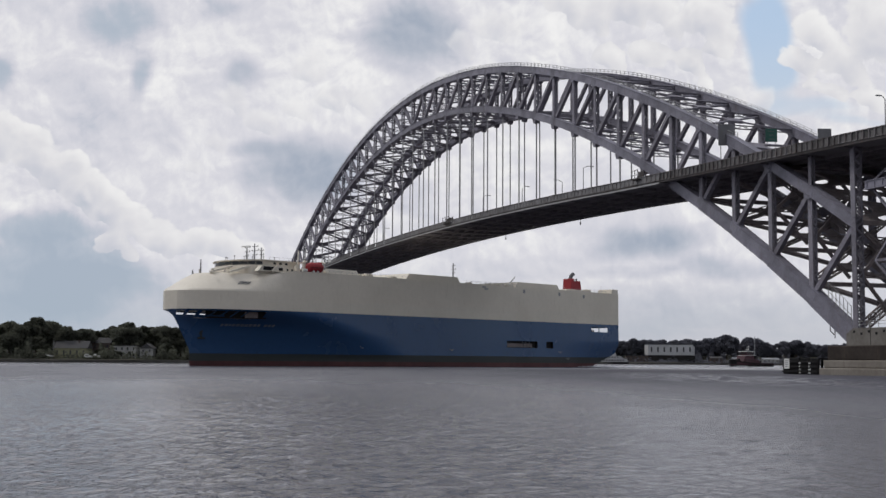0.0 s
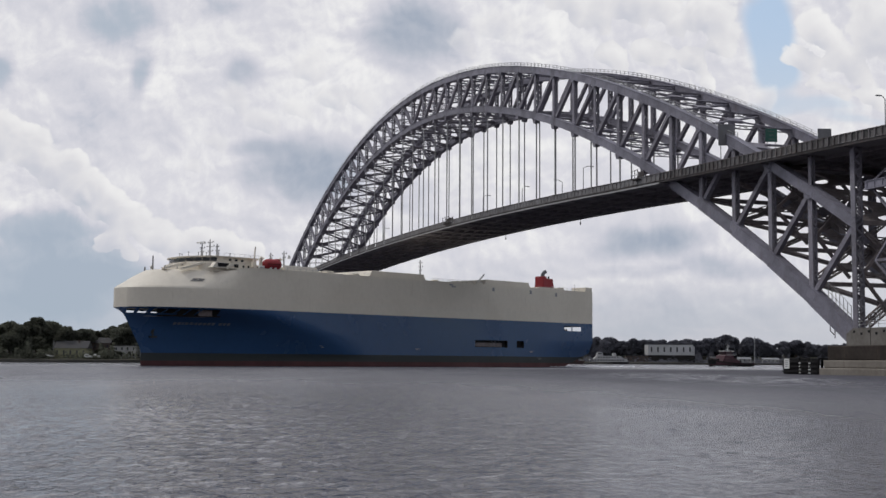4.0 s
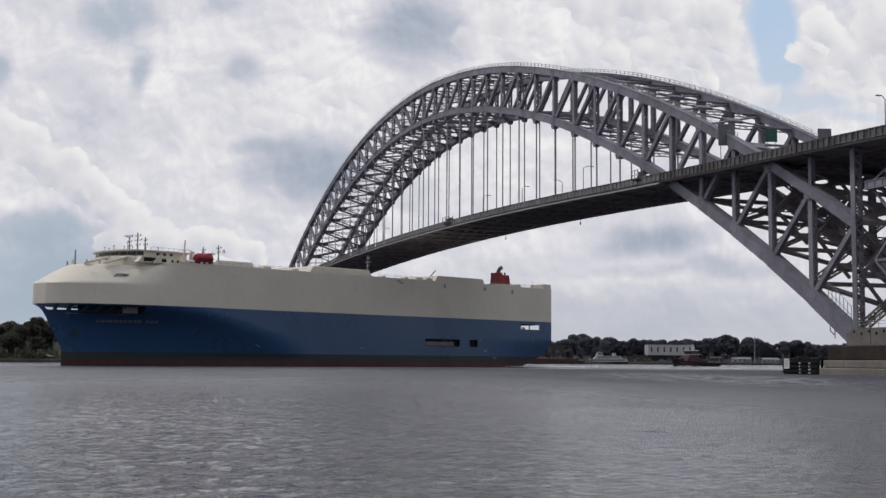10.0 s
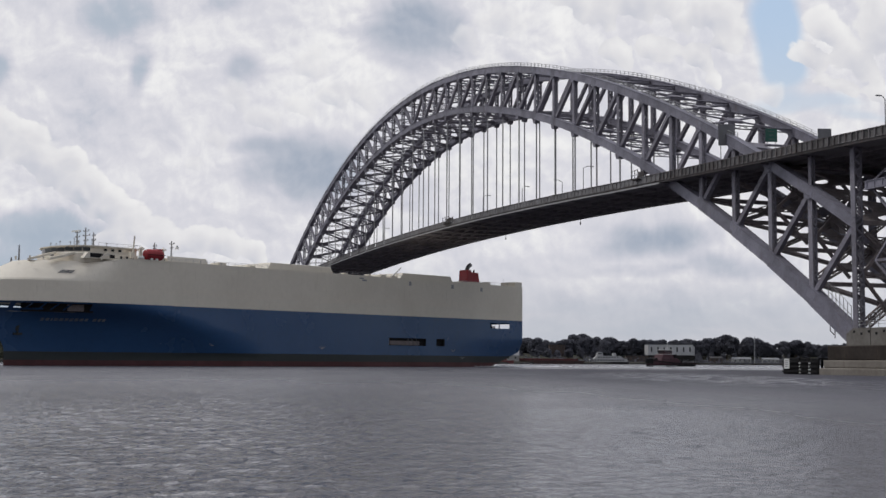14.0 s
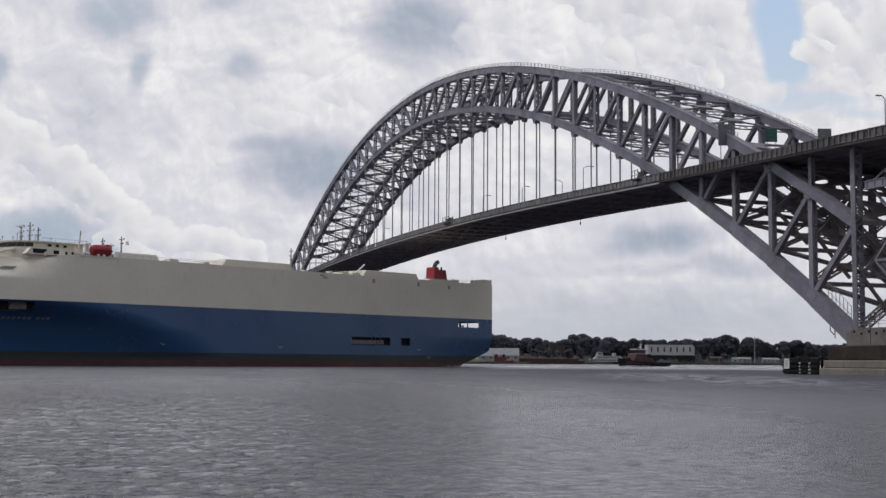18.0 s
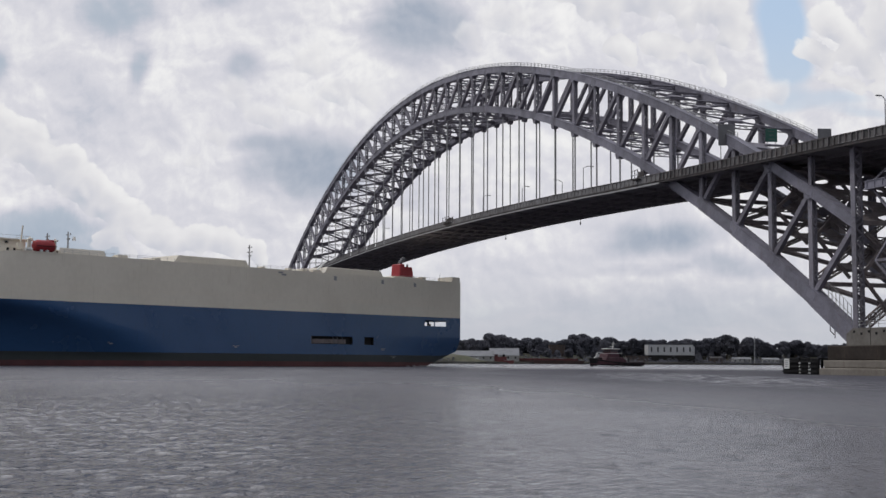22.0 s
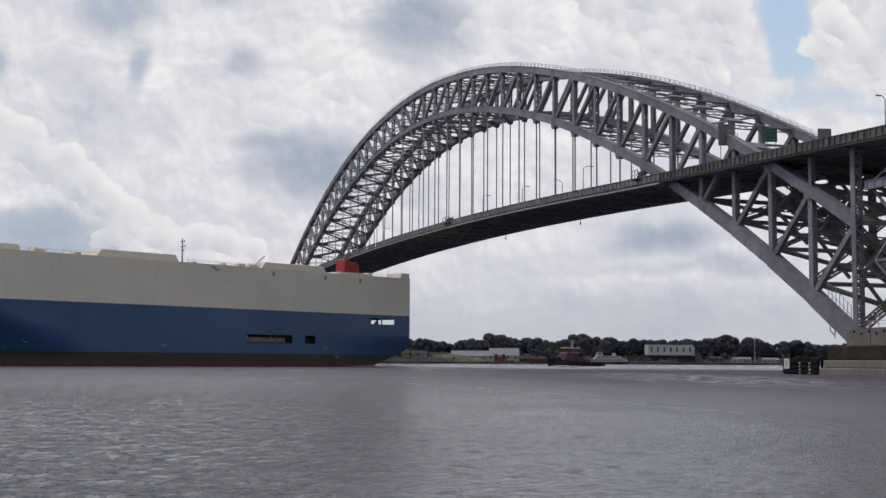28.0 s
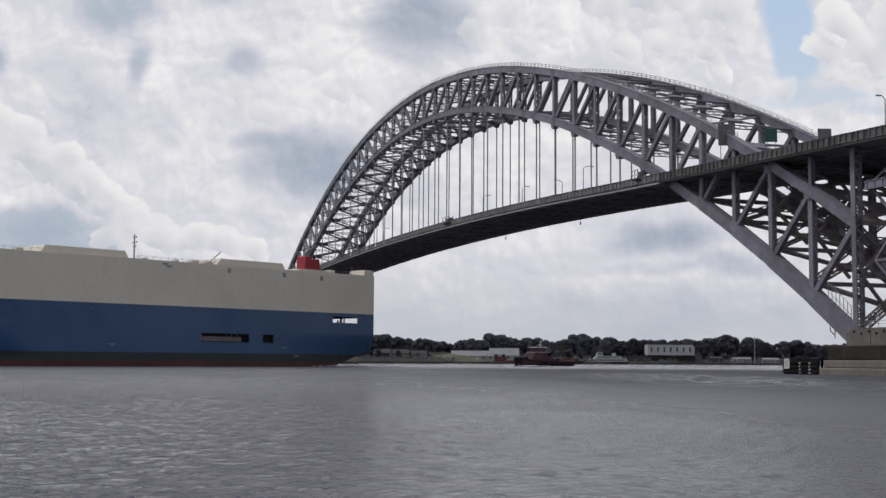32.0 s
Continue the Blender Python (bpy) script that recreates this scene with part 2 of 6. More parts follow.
    # heads of cumulus, bright along their upper edges and greying below
    for name, solid, swell, edge, at in (("puffs", 0.55, 0.55, 0.42, 0.66), ("left_heads", 0.90, 0.55, 0.14, 0.66), ("middle_heads", 0.92, 0.55, 0.14, 0.70), ("right_heads", 0.92, 0.40, 0.16, 0.72)):
        plain, fall = held(name), held(name + "_fall")
        here = swollen(fine, plain, swell)
        above = swollen(shifted(fine, (0.014, 0.0, 0.026)), k.math("SUBTRACT", plain, fall), swell)
        cover = k.span(k.math("ADD", here, k.math("MULTIPLY", k.math("MINIMUM", fall, 0.0), 2.6)), 0.0, edge)
        lit = k.math("ADD", at, k.math("SUBTRACT", k.math("MULTIPLY", k.math("SUBTRACT", here, above), 0.42), k.math("MULTIPLY", k.span(here, 0.15, 0.95), 0.24)))
        shade = ramp_of(lit, [(0.20, (0.46, 0.51, 0.585)), (0.45, (0.60, 0.61, 0.67)), (0.65, (0.725, 0.72, 0.745)), (0.85, (0.85, 0.845, 0.845)), (1.0, (0.90, 0.895, 0.89))])
        colour = k.mix(k.math("MULTIPLY", cover, solid), colour, shade)
    # thin haze low down
    streaks = k.noise(k.add("Mapping", Vector=loose, Scale=(0.6, 1, 3.0)).outputs[0], 3.0, 5, 0.55, 0.4)
    low = k.mix(k.span(streaks, 0.35, 0.68), (0.455, 0.49, 0.55, 1), (0.535, 0.545, 0.595, 1))
    low = k.mix(k.span(k.add("SeparateXYZ", Vector=unit).outputs["X"], -0.5, -1.3), low, (0.385, 0.455, 0.54, 1))
    colour = k.mix(k.span(rise, 0.38, 0.03, 0.0, 0.85), colour, low)
    k.n.remove(k.bsdf)
    glowing = k.add("Emission", Color=colour, Strength=1.0)
    k.l.new(glowing.outputs[0], k.n["Material Output"].inputs["Surface"])
    return k.mat


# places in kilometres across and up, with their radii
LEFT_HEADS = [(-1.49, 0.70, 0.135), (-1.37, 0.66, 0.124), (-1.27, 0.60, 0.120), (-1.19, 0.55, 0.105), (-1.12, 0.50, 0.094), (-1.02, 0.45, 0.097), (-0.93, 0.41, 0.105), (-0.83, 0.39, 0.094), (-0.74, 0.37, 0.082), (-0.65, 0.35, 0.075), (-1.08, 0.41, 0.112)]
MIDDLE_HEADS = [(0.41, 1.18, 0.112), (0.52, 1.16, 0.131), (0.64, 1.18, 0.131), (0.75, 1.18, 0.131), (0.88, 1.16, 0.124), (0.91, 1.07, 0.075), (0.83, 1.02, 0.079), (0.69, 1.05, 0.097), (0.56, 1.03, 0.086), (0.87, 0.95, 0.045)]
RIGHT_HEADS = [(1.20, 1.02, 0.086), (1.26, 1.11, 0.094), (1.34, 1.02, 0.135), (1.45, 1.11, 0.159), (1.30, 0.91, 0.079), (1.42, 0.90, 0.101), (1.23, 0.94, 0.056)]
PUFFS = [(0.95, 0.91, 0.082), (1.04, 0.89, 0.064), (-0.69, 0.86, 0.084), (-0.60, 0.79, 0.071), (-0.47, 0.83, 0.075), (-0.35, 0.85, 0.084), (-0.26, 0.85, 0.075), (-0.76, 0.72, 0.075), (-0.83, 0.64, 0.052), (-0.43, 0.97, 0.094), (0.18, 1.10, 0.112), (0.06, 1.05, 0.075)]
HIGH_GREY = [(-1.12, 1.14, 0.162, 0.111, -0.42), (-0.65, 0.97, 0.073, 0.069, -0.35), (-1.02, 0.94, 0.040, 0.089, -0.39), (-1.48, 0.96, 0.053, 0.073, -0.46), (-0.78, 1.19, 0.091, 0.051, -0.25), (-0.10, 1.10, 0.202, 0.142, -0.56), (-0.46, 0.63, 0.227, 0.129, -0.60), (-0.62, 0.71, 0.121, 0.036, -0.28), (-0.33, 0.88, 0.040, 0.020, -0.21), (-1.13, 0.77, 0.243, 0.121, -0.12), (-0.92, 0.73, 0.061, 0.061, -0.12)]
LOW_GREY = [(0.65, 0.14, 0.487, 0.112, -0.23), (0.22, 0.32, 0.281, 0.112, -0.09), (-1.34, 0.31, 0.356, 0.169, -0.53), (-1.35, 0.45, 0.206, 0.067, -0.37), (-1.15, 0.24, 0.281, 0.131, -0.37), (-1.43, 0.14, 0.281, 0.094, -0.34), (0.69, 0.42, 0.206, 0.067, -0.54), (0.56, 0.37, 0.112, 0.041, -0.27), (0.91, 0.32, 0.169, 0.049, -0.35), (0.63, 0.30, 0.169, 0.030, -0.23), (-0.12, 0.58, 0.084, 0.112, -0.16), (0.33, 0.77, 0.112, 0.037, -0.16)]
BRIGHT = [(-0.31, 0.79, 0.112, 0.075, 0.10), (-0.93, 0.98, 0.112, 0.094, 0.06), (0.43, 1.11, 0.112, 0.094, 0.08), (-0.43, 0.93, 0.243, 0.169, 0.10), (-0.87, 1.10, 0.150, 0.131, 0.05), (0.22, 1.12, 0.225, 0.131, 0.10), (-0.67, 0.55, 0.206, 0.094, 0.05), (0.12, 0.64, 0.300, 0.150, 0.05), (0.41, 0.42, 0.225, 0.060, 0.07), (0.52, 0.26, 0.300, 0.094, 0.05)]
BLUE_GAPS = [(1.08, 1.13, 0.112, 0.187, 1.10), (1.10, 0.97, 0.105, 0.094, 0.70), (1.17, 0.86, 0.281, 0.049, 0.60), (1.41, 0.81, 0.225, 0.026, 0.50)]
SKY_FAR = 4200.0
sky_base = EYE + AHEAD * SKY_FAR
sky_turn = math.degrees(math.atan2(ASIDE.y, ASIDE.x))


def sky_sheet():
    """A flat sheet that holds, point by point, how thick and how high the cloud fields are."""
    xs = np.concatenate([[-5.2, -3.0, -2.2], np.arange(-1.75, 1.76, 0.0125), [2.2, 3.0, 5.2]])
    zs = np.concatenate([[-0.06], np.arange(0.0, 1.46, 0.0125), [1.8, 2.7]])
    X, Z = np.meshgrid(xs, zs)
    flat = np.stack([X, Z], -1).reshape(-1, 2)
    bent = []
    for x, z in flat:
        a = noise.noise_vector(Vector((x * 3.0, 0.0, z * 3.0)))
        b = noise.noise_vector(Vector((x * 9.0, 5.0, z * 9.0)))
        bent.append((x + 0.045 * a.x + 0.020 * b.x, z + 0.040 * a.z + 0.020 * b.z))
    U, V = np.array(bent).T

    def patches(rows):
        total = np.zeros(len(U))
        for x, z, rx, rz, amount in rows:
            t = np.clip(1.25 - np.hypot((U - x) / rx, (V - z) / rz), 0, 1)
            total += amount * t * t * (3 - 2 * t)
        return total

    def heads(rows, up=0.0):
        return np.max([1 - np.hypot(U + up * 0.5 - x, V + up - z) / r for x, z, r in rows], 0).clip(-2)

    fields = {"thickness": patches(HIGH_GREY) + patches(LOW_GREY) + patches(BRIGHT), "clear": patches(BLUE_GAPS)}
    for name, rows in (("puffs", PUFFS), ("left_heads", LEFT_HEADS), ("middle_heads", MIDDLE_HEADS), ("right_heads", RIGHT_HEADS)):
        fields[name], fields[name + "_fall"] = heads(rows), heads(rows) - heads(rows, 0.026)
    g = Geo()
    g.v = [(1000 * x, 0.0, 1000 * z) for x, z in flat]
    n = len(xs)
    g.f = [(j * n + i, j * n + i + 1, (j + 1) * n + i + 1, (j + 1) * n + i) for j in range(len(zs) - 1) for i in range(n - 1)]
    me = bpy.data.meshes.new("backdrop")
    me.from_pydata(g.v, [], g.f)
    for name, values in fields.items():
        me.attributes.new(name, "FLOAT", "POINT").data.foreach_set("value", values.astype(np.float32))
    me.materials.append(sky_material())
    return me


sky = new("backdrop", sky_sheet())
sky.matrix_world = pose(sky_base.x, sky_base.y, 0, 0, 0, sky_turn)
tagged(sky, "bright white and grey broken clouds with gaps of pale blue", "sky", kind="structure")


# ---- water ----
def water_material():
    k = Nodes("harbour_water")
    split = k.add("SeparateXYZ", Vector=k.coords())
    # gusts: patches of rougher and smoother water; finer ripples up-river, choppier towards the open side
    gust = k.noise(k.coords((0.5, 0.16, 1.0)), 0.10, 5, 0.6, 0.6)
    open_side = k.span(split.outputs["X"], -20.0, 30.0, 1.15, 0.85)
    roll = k.noise(k.coords((1.2, 0.4, 1.0)), 0.55, 4, 0.55, 0.3)
    chop = k.noise(k.coords((1.7, 0.75, 1.0)), 3.4, 3, 0.5, 0.2)
    ripple = k.noise(k.coords((1.4, 0.7, 1.0)), 11.0, 3, 0.55, 0.2)
    crest = k.span(k.noise(k.coords((1.8, 0.8, 1.0)), 2.6, 2, 0.5, 0.3), 0.56, 0.80, 0.0, 0.20)
    height = k.math("ADD", k.math("MULTIPLY", k.math("ADD", k.math("MULTIPLY", chop, 0.62), crest), open_side), k.math("ADD", k.math("MULTIPLY", ripple, 0.26), k.math("MULTIPLY", roll, 1.1)))
    k.put(k.bsdf.inputs["Base Color"], k.mix(gust, (0.074, 0.074, 0.091, 1), (0.090, 0.089, 0.108, 1)))
    # the sheltered reach by the pier is all fine ripples, too small to tell apart
    shelter = k.math("MULTIPLY", k.span(split.outputs["X"], -4.0, 34.0, 0.0, 1.0), k.span(split.outputs["Y"], 260.0, 400.0, 1.0, 0.0))
    outer = k.math("MULTIPLY", k.span(split.outputs["Y"], 25.0, 160.0, 0.0, 0.30), k.span(split.outputs["Y"], 330.0, 520.0, 1.0, 0.15))
    fine = k.math("ADD", k.math("MULTIPLY", outer, k.span(shelter, 0.0, 1.0, 0.85, 0.9)), k.math("MULTIPLY", shelter, 0.34))
    # the tide race off the fender: glittering, smooth-faced little waves
    place = k.add("VectorMath", i0=k.add("Mapping", Vector=k.coords(), Location=(-36 / 15, -165 / 75, 0), Scale=(1 / 15, 1 / 75, 0)).outputs[0])
    place.operation = "LENGTH"
    race = k.math("MULTIPLY", k.span(place.outputs["Value"], 0.5, 1.3, 1.0, 0.0), k.span(k.noise(k.coords((0.5, 0.12, 1.0)), 1.2, 3, 0.5), 0.42, 0.58))
    k.put(k.bsdf.inputs["Roughness"], k.math("MULTIPLY", k.math("ADD", k.span(gust, 0.35, 0.65, 0.05, 0.12), fine), k.math("SUBTRACT", 1.0, k.math("MULTIPLY", race, 0.7))))
    k.bsdf.inputs["IOR"].default_value = 1.33
    k.put(k.bsdf.inputs["Normal"], k.add("Bump", Strength=k.span(gust, 0.35, 0.65, 0.60, 1.0), Distance=0.40, Height=height).outputs[0])
    return k.mat


def water_sheet():
    """One sheet of water to the horizon, finely waved off the bank and coarser further out."""
    def steps(fine, reach, grow, far):
        out, d = [0.0], fine
        while out[-1] < far:
            out.append(out[-1] + d)
            if out[-1] > reach:
                d *= grow
        return np.array(out)
    near = steps(0.13, 34, 1.011, 9000)
    side = steps(0.17, 17, 1.013, 9000)
    v = np.concatenate([-steps(6.0, 20, 1.5, 9000)[:0:-1], near])
    u = np.concatenate([-side[:0:-1], side])
    U, V = np.meshgrid(u, v)
    V0 = V + 10.0
    z = np.zeros_like(U)
    rng = np.random.default_rng(5)
    for i in range(30):
        length = 0.38 * 1.055 ** i
        a = rng.uniform(-0.95, 0.95) + (math.pi / 2 if i % 4 == 0 else 0.0)
        kx, ky = math.cos(a) * math.tau / length, math.sin(a) * math.tau / length
        z += 0.0022 * length ** 0.12 * np.sin(kx * U + ky * V0 + rng.uniform(0, 6.28) + 0.7 * np.sin(0.11 * U + 0.07 * V0 + i))
    du = np.gradient(u)[None, :]
    dv = np.gradient(v)[:, None]
    fade = np.clip(1.5 - np.maximum(du, dv) / 1.2, 0, 1)
    z *= 0.45 + 0.55 / (1 + np.exp((U + 2.0) / 5.0))
    z = z * fade * np.clip(1.2 + 0.5 * np.sin(U * 0.05 + 1.0) * np.sin(V0 * 0.031), 0.4, 1.6)
    me = bpy.data.meshes.new("water")
    r, c = U.shape
    idx = np.arange(r * c).reshape(r, c)
    quads = np.stack([idx[:-1, :-1], idx[:-1, 1:], idx[1:, 1:], idx[1:, :-1]], -1).reshape(-1, 4)
    me.vertices.add(r * c)
    me.vertices.foreach_set("co", np.stack([U, V0, z], -1).astype(np.float32).ravel())
    me.loops.add(quads.size)
    me.loops.foreach_set("vertex_index", quads.astype(np.int32).ravel())
    me.polygons.add(len(quads))
    me.polygons.foreach_set("loop_start", np.arange(0, quads.size, 4, dtype=np.int32))
    me.polygons.foreach_set("loop_total", np.full(len(quads), 4, dtype=np.int32))
    me.update(calc_edges=True)
    me.shade_smooth()
    me.materials.append(water_material())
    return me


water = new("water", water_sheet())
water.matrix_world = pose(EYE.x, EYE.y, 0, 0, 0, sky_turn)
tagged(water, "dark grey rippled harbour water", "water", kind="structure")


# ---- the arch bridge ----
HALF, PANEL, TRUSS_Y = 251.75, 12.5875, 11.28

# much darker than the other bridge steel, with rust-coloured streaks
EDGE_STEEL = surface("dark_edge_steel", (0.056, 0.048, 0.048), (0.038, 0.03, 0.029), 0.8, 0.0, 2.0, 0.3, 0.8, 0.005, (0.12, 0.07, 0.05), 0.5, 0.2)


FAR_EDGE, BEAM_DROP = 12.6, 2.75
# stringers and floor beams, a little darker than the web steel
UNDER_STEEL = surface("darker_under_deck_steel", (0.19, 0.172, 0.182), (0.13, 0.115, 0.12), 0.8, 0.0, 1.5, 0.3, 0.8, 0.005, (0.07, 0.045, 0.035), 0.6, 0.1)
PARAPET_CLEAN = surface("grey_parapet_paint", (0.20, 0.195, 0.20), (0.145, 0.138, 0.138), 0.7, 0.0, 1.0, 0.3, 0.9, 0.005, (0.10, 0.07, 0.055), 0.6, 0.15)
RUSTY_RAIL = surface("flaking_parapet_post", (0.19, 0.182, 0.187), (0.12, 0.10, 0.095), 0.8, 0.0, 1.4, 0.4, 1.0, 0.005, (0.06, 0.035, 0.028), 1.0, 0.3)


def ease(a, b, v):
    t = min(max((v - a) / (b - a), 0.0), 1.0)
    return t * t * (3 - 2 * t)


def low_z(x):
    q = (x / HALF) ** 2
    return 7.51 + 78.11 * (1 - q) + q * (1 - q) * (-4.17 - 17.24 * q + 37.61 * q * q)


def high_z(x):
    q = (x / HALF) ** 2
    return 96.74 - 72.95 * q + 6.06 * q * q - 4.08 * q ** 3


def deck_z(x):
    """Top of the parapet along the bridge."""
    x = abs(x)
    return 47.2 - 0.00013 * x * x if x < 165 else 43.66 - 0.0345 * (x - 165)


bridge = thing("arch_bridge", Matrix(), "grey steel through-arch bridge with latticed trusses over the water", "bridge")
STATIONS = [HALF - PANEL * i for i in range(41)]


CHORD_DROP = (1.7, 2.2, 2.0, 1.5, 0.9, 0.3, -0.25, -0.5, -0.65, -0.75, -0.75, -0.6, -0.4, -0.25)
CHORD_DEEP = (2.8, 2.75, 2.5, 2.3, 2.1, 1.95, 1.85, 1.8)


def sink(i):
    """How far the middle of the lower chord lies below the plain arch line, joint by joint."""
    k = min(i, 40 - i)
    return CHORD_DROP[k] if k < len(CHORD_DROP) else -0.2


def chord_deep(i):
    return CHORD_DEEP[min(i, 40 - i, len(CHORD_DEEP) - 1)]


def build_trusses():
    for side in (-1, 1):
        y = side * TRUSS_Y
        low = [Vector((x, y, low_z(x) - sink(i))) for i, x in enumerate(STATIONS)]
        high = [Vector((x, y, high_z(x))) for x in STATIONS]
        for i in range(40):
            deep = (chord_deep(i) + chord_deep(i + 1)) / 2
            a, b = low[i], low[i + 1]
            flange = (b - a).cross(Vector((0, 1, 0))).normalized() * (deep / 2)
            part("lower_chord", Geo().bar(a, b, 1.5, deep).bar(a + flange, b + flange, 1.8, 0.14).bar(a - flange, b - flange, 1.8, 0.14), STEEL, bridge)
            flange = (high[i + 1] - high[i]).cross(Vector((0, 1, 0))).normalized() * 0.875
            part("upper_chord", Geo().bar(high[i], high[i + 1], 1.5, 1.75).bar(high[i] + flange, high[i + 1] + flange, 1.8, 0.12).bar(high[i] - flange, high[i + 1] - flange, 1.8, 0.12), STEEL, bridge)
        for i in range(41):
            # gusset plates at the joints
            for line, way, name in ((low, 1, "lower_gusset"), (high, -1, "upper_gusset")):
                if i in (0, 40):
                    continue
                p = line[i]
                along = (line[min(i + 1, 40)] - line[max(i - 1, 0)]).normalized()
                normal = Vector((-along.z, 0, along.x)) * (way if along.x > 0 else -way)
                normal = normal if normal.z * way > 0 else -normal
                shape = ((-1.2, -0.5), (1.2, -0.5), (1.3, 0.75), (0.8, 1.5), (-0.8, 1.5), (-1.3, 0.75))
                broad = side == 1 and way == 1 and (1 <= i <= 4 or 36 <= i <= 39)
                if broad:
                    # the broad curved plates of the downstream truss below the road
                    shape = ((-4.6, -0.5), (4.6, -0.5), (4.2, 0.7), (2.9, 1.3), (2.2, 2.4), (1.6, 4.4), (-1.6, 4.4), (-2.2, 2.4), (-2.9, 1.3), (-4.2, 0.7))
                pts = [p + along * u + normal * v for u, v in shape]
                part(name, Geo().prism([(q.x, q.z) for q in pts], y - 0.79, y + 0.79), STEEL_RUSTY if broad else STEEL, bridge)
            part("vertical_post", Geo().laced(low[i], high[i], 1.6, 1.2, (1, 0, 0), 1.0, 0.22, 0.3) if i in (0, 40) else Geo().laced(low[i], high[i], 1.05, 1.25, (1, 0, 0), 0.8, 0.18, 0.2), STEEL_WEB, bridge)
        for i in range(40):
            a, b = (high[i], low[i + 1]) if i < 20 else (high[i + 1], low[i])
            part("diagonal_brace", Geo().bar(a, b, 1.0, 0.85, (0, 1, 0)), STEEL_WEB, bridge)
        # end posts carry on up to the deck
        for i in (0, 40):
            x = STATIONS[i]
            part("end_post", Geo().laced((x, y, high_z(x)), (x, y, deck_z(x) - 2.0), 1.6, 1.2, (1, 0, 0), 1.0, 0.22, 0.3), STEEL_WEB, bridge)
        for i in (1, 2, 38, 39):
            x = STATIONS[i]
            if high_z(x) < deck_z(x) - 3:
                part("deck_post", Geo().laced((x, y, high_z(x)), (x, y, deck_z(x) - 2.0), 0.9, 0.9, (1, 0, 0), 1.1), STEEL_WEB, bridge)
        # hangers where the lower chord is above the deck
        for i in range(41):
            x = STATIONS[i]
            if low_z(x) > deck_z(x) + 1:
                foot = low_z(x) - sink(i) - chord_deep(i) / 2 + 0.1
                g = Geo().bar((x, y, foot), (x, y, deck_z(x) - 2.0), 0.3, 0.3, (1, 0, 0))
                rod = part("hanger", g, RAIL, bridge)
                lug = Geo().prism([(x - 1.3, foot + 0.2), (x + 1.3, foot + 0.2), (x + 0.6, foot - 1.3), (x - 0.6, foot - 1.3)], y - 0.7, y + 0.7)
                part("hanger_lug", lug, STEEL_WEB, rod)


def pierced_plate(a, b, paint):
    """A broad plated panel of lateral bracing between the trusses with four rounded holes."""
    wide = TRUSS_Y - 0.5
    run = b - a
    lift = run.normalized().cross(Vector((0, 1, 0))).normalized() * 0.2
    corners = [(0.0, -1.0), (1.0, -1.0), (1.0, 1.0), (0.0, 1.0)]
    g = Geo()
    for (u0, v0), (u1, v1) in zip(corners, corners[1:] + corners[:1]):
        tri = [Vector((u0, v0)), Vector((u1, v1)), Vector((0.5, 0.0))]
        mid = (tri[0] + tri[1] + tri[2]) / 3
        edge = []
        for p, q in zip(tri, tri[1:] + tri[:1]):
            edge += [p.lerp(q, k / 6) for k in range(6)]
        hole = []
        for k in range(len(edge)):
            soft = sum((edge[(k + d) % len(edge)] - mid for d in (-3, -2, -1, 0, 1, 2, 3)), Vector((0, 0))) / 7
            hole.append(mid + soft * 0.85)
        n, base = len(edge), len(g.v)
        for side in (-1, 1):
            g.v += [tuple(a + run * p.x + Vector((0, wide * p.y, 0)) + lift * side) for p in edge + hole]
        for k in range(n):
            j = (k + 1) % n
            for o in (0, 2 * n):
                g.f.append((base + o + k, base + o + j, base + o + n + j, base + o + n + k))
            g.f.append((base + n + k, base + n + j, base + 3 * n + j, base + 3 * n + k))
            g.f.append((base + k, base + j, base + 2 * n + j, base + 2 * n + k))
    part("pierced_plate", g, paint, bridge, "broad rusty bracing plate with rounded holes")


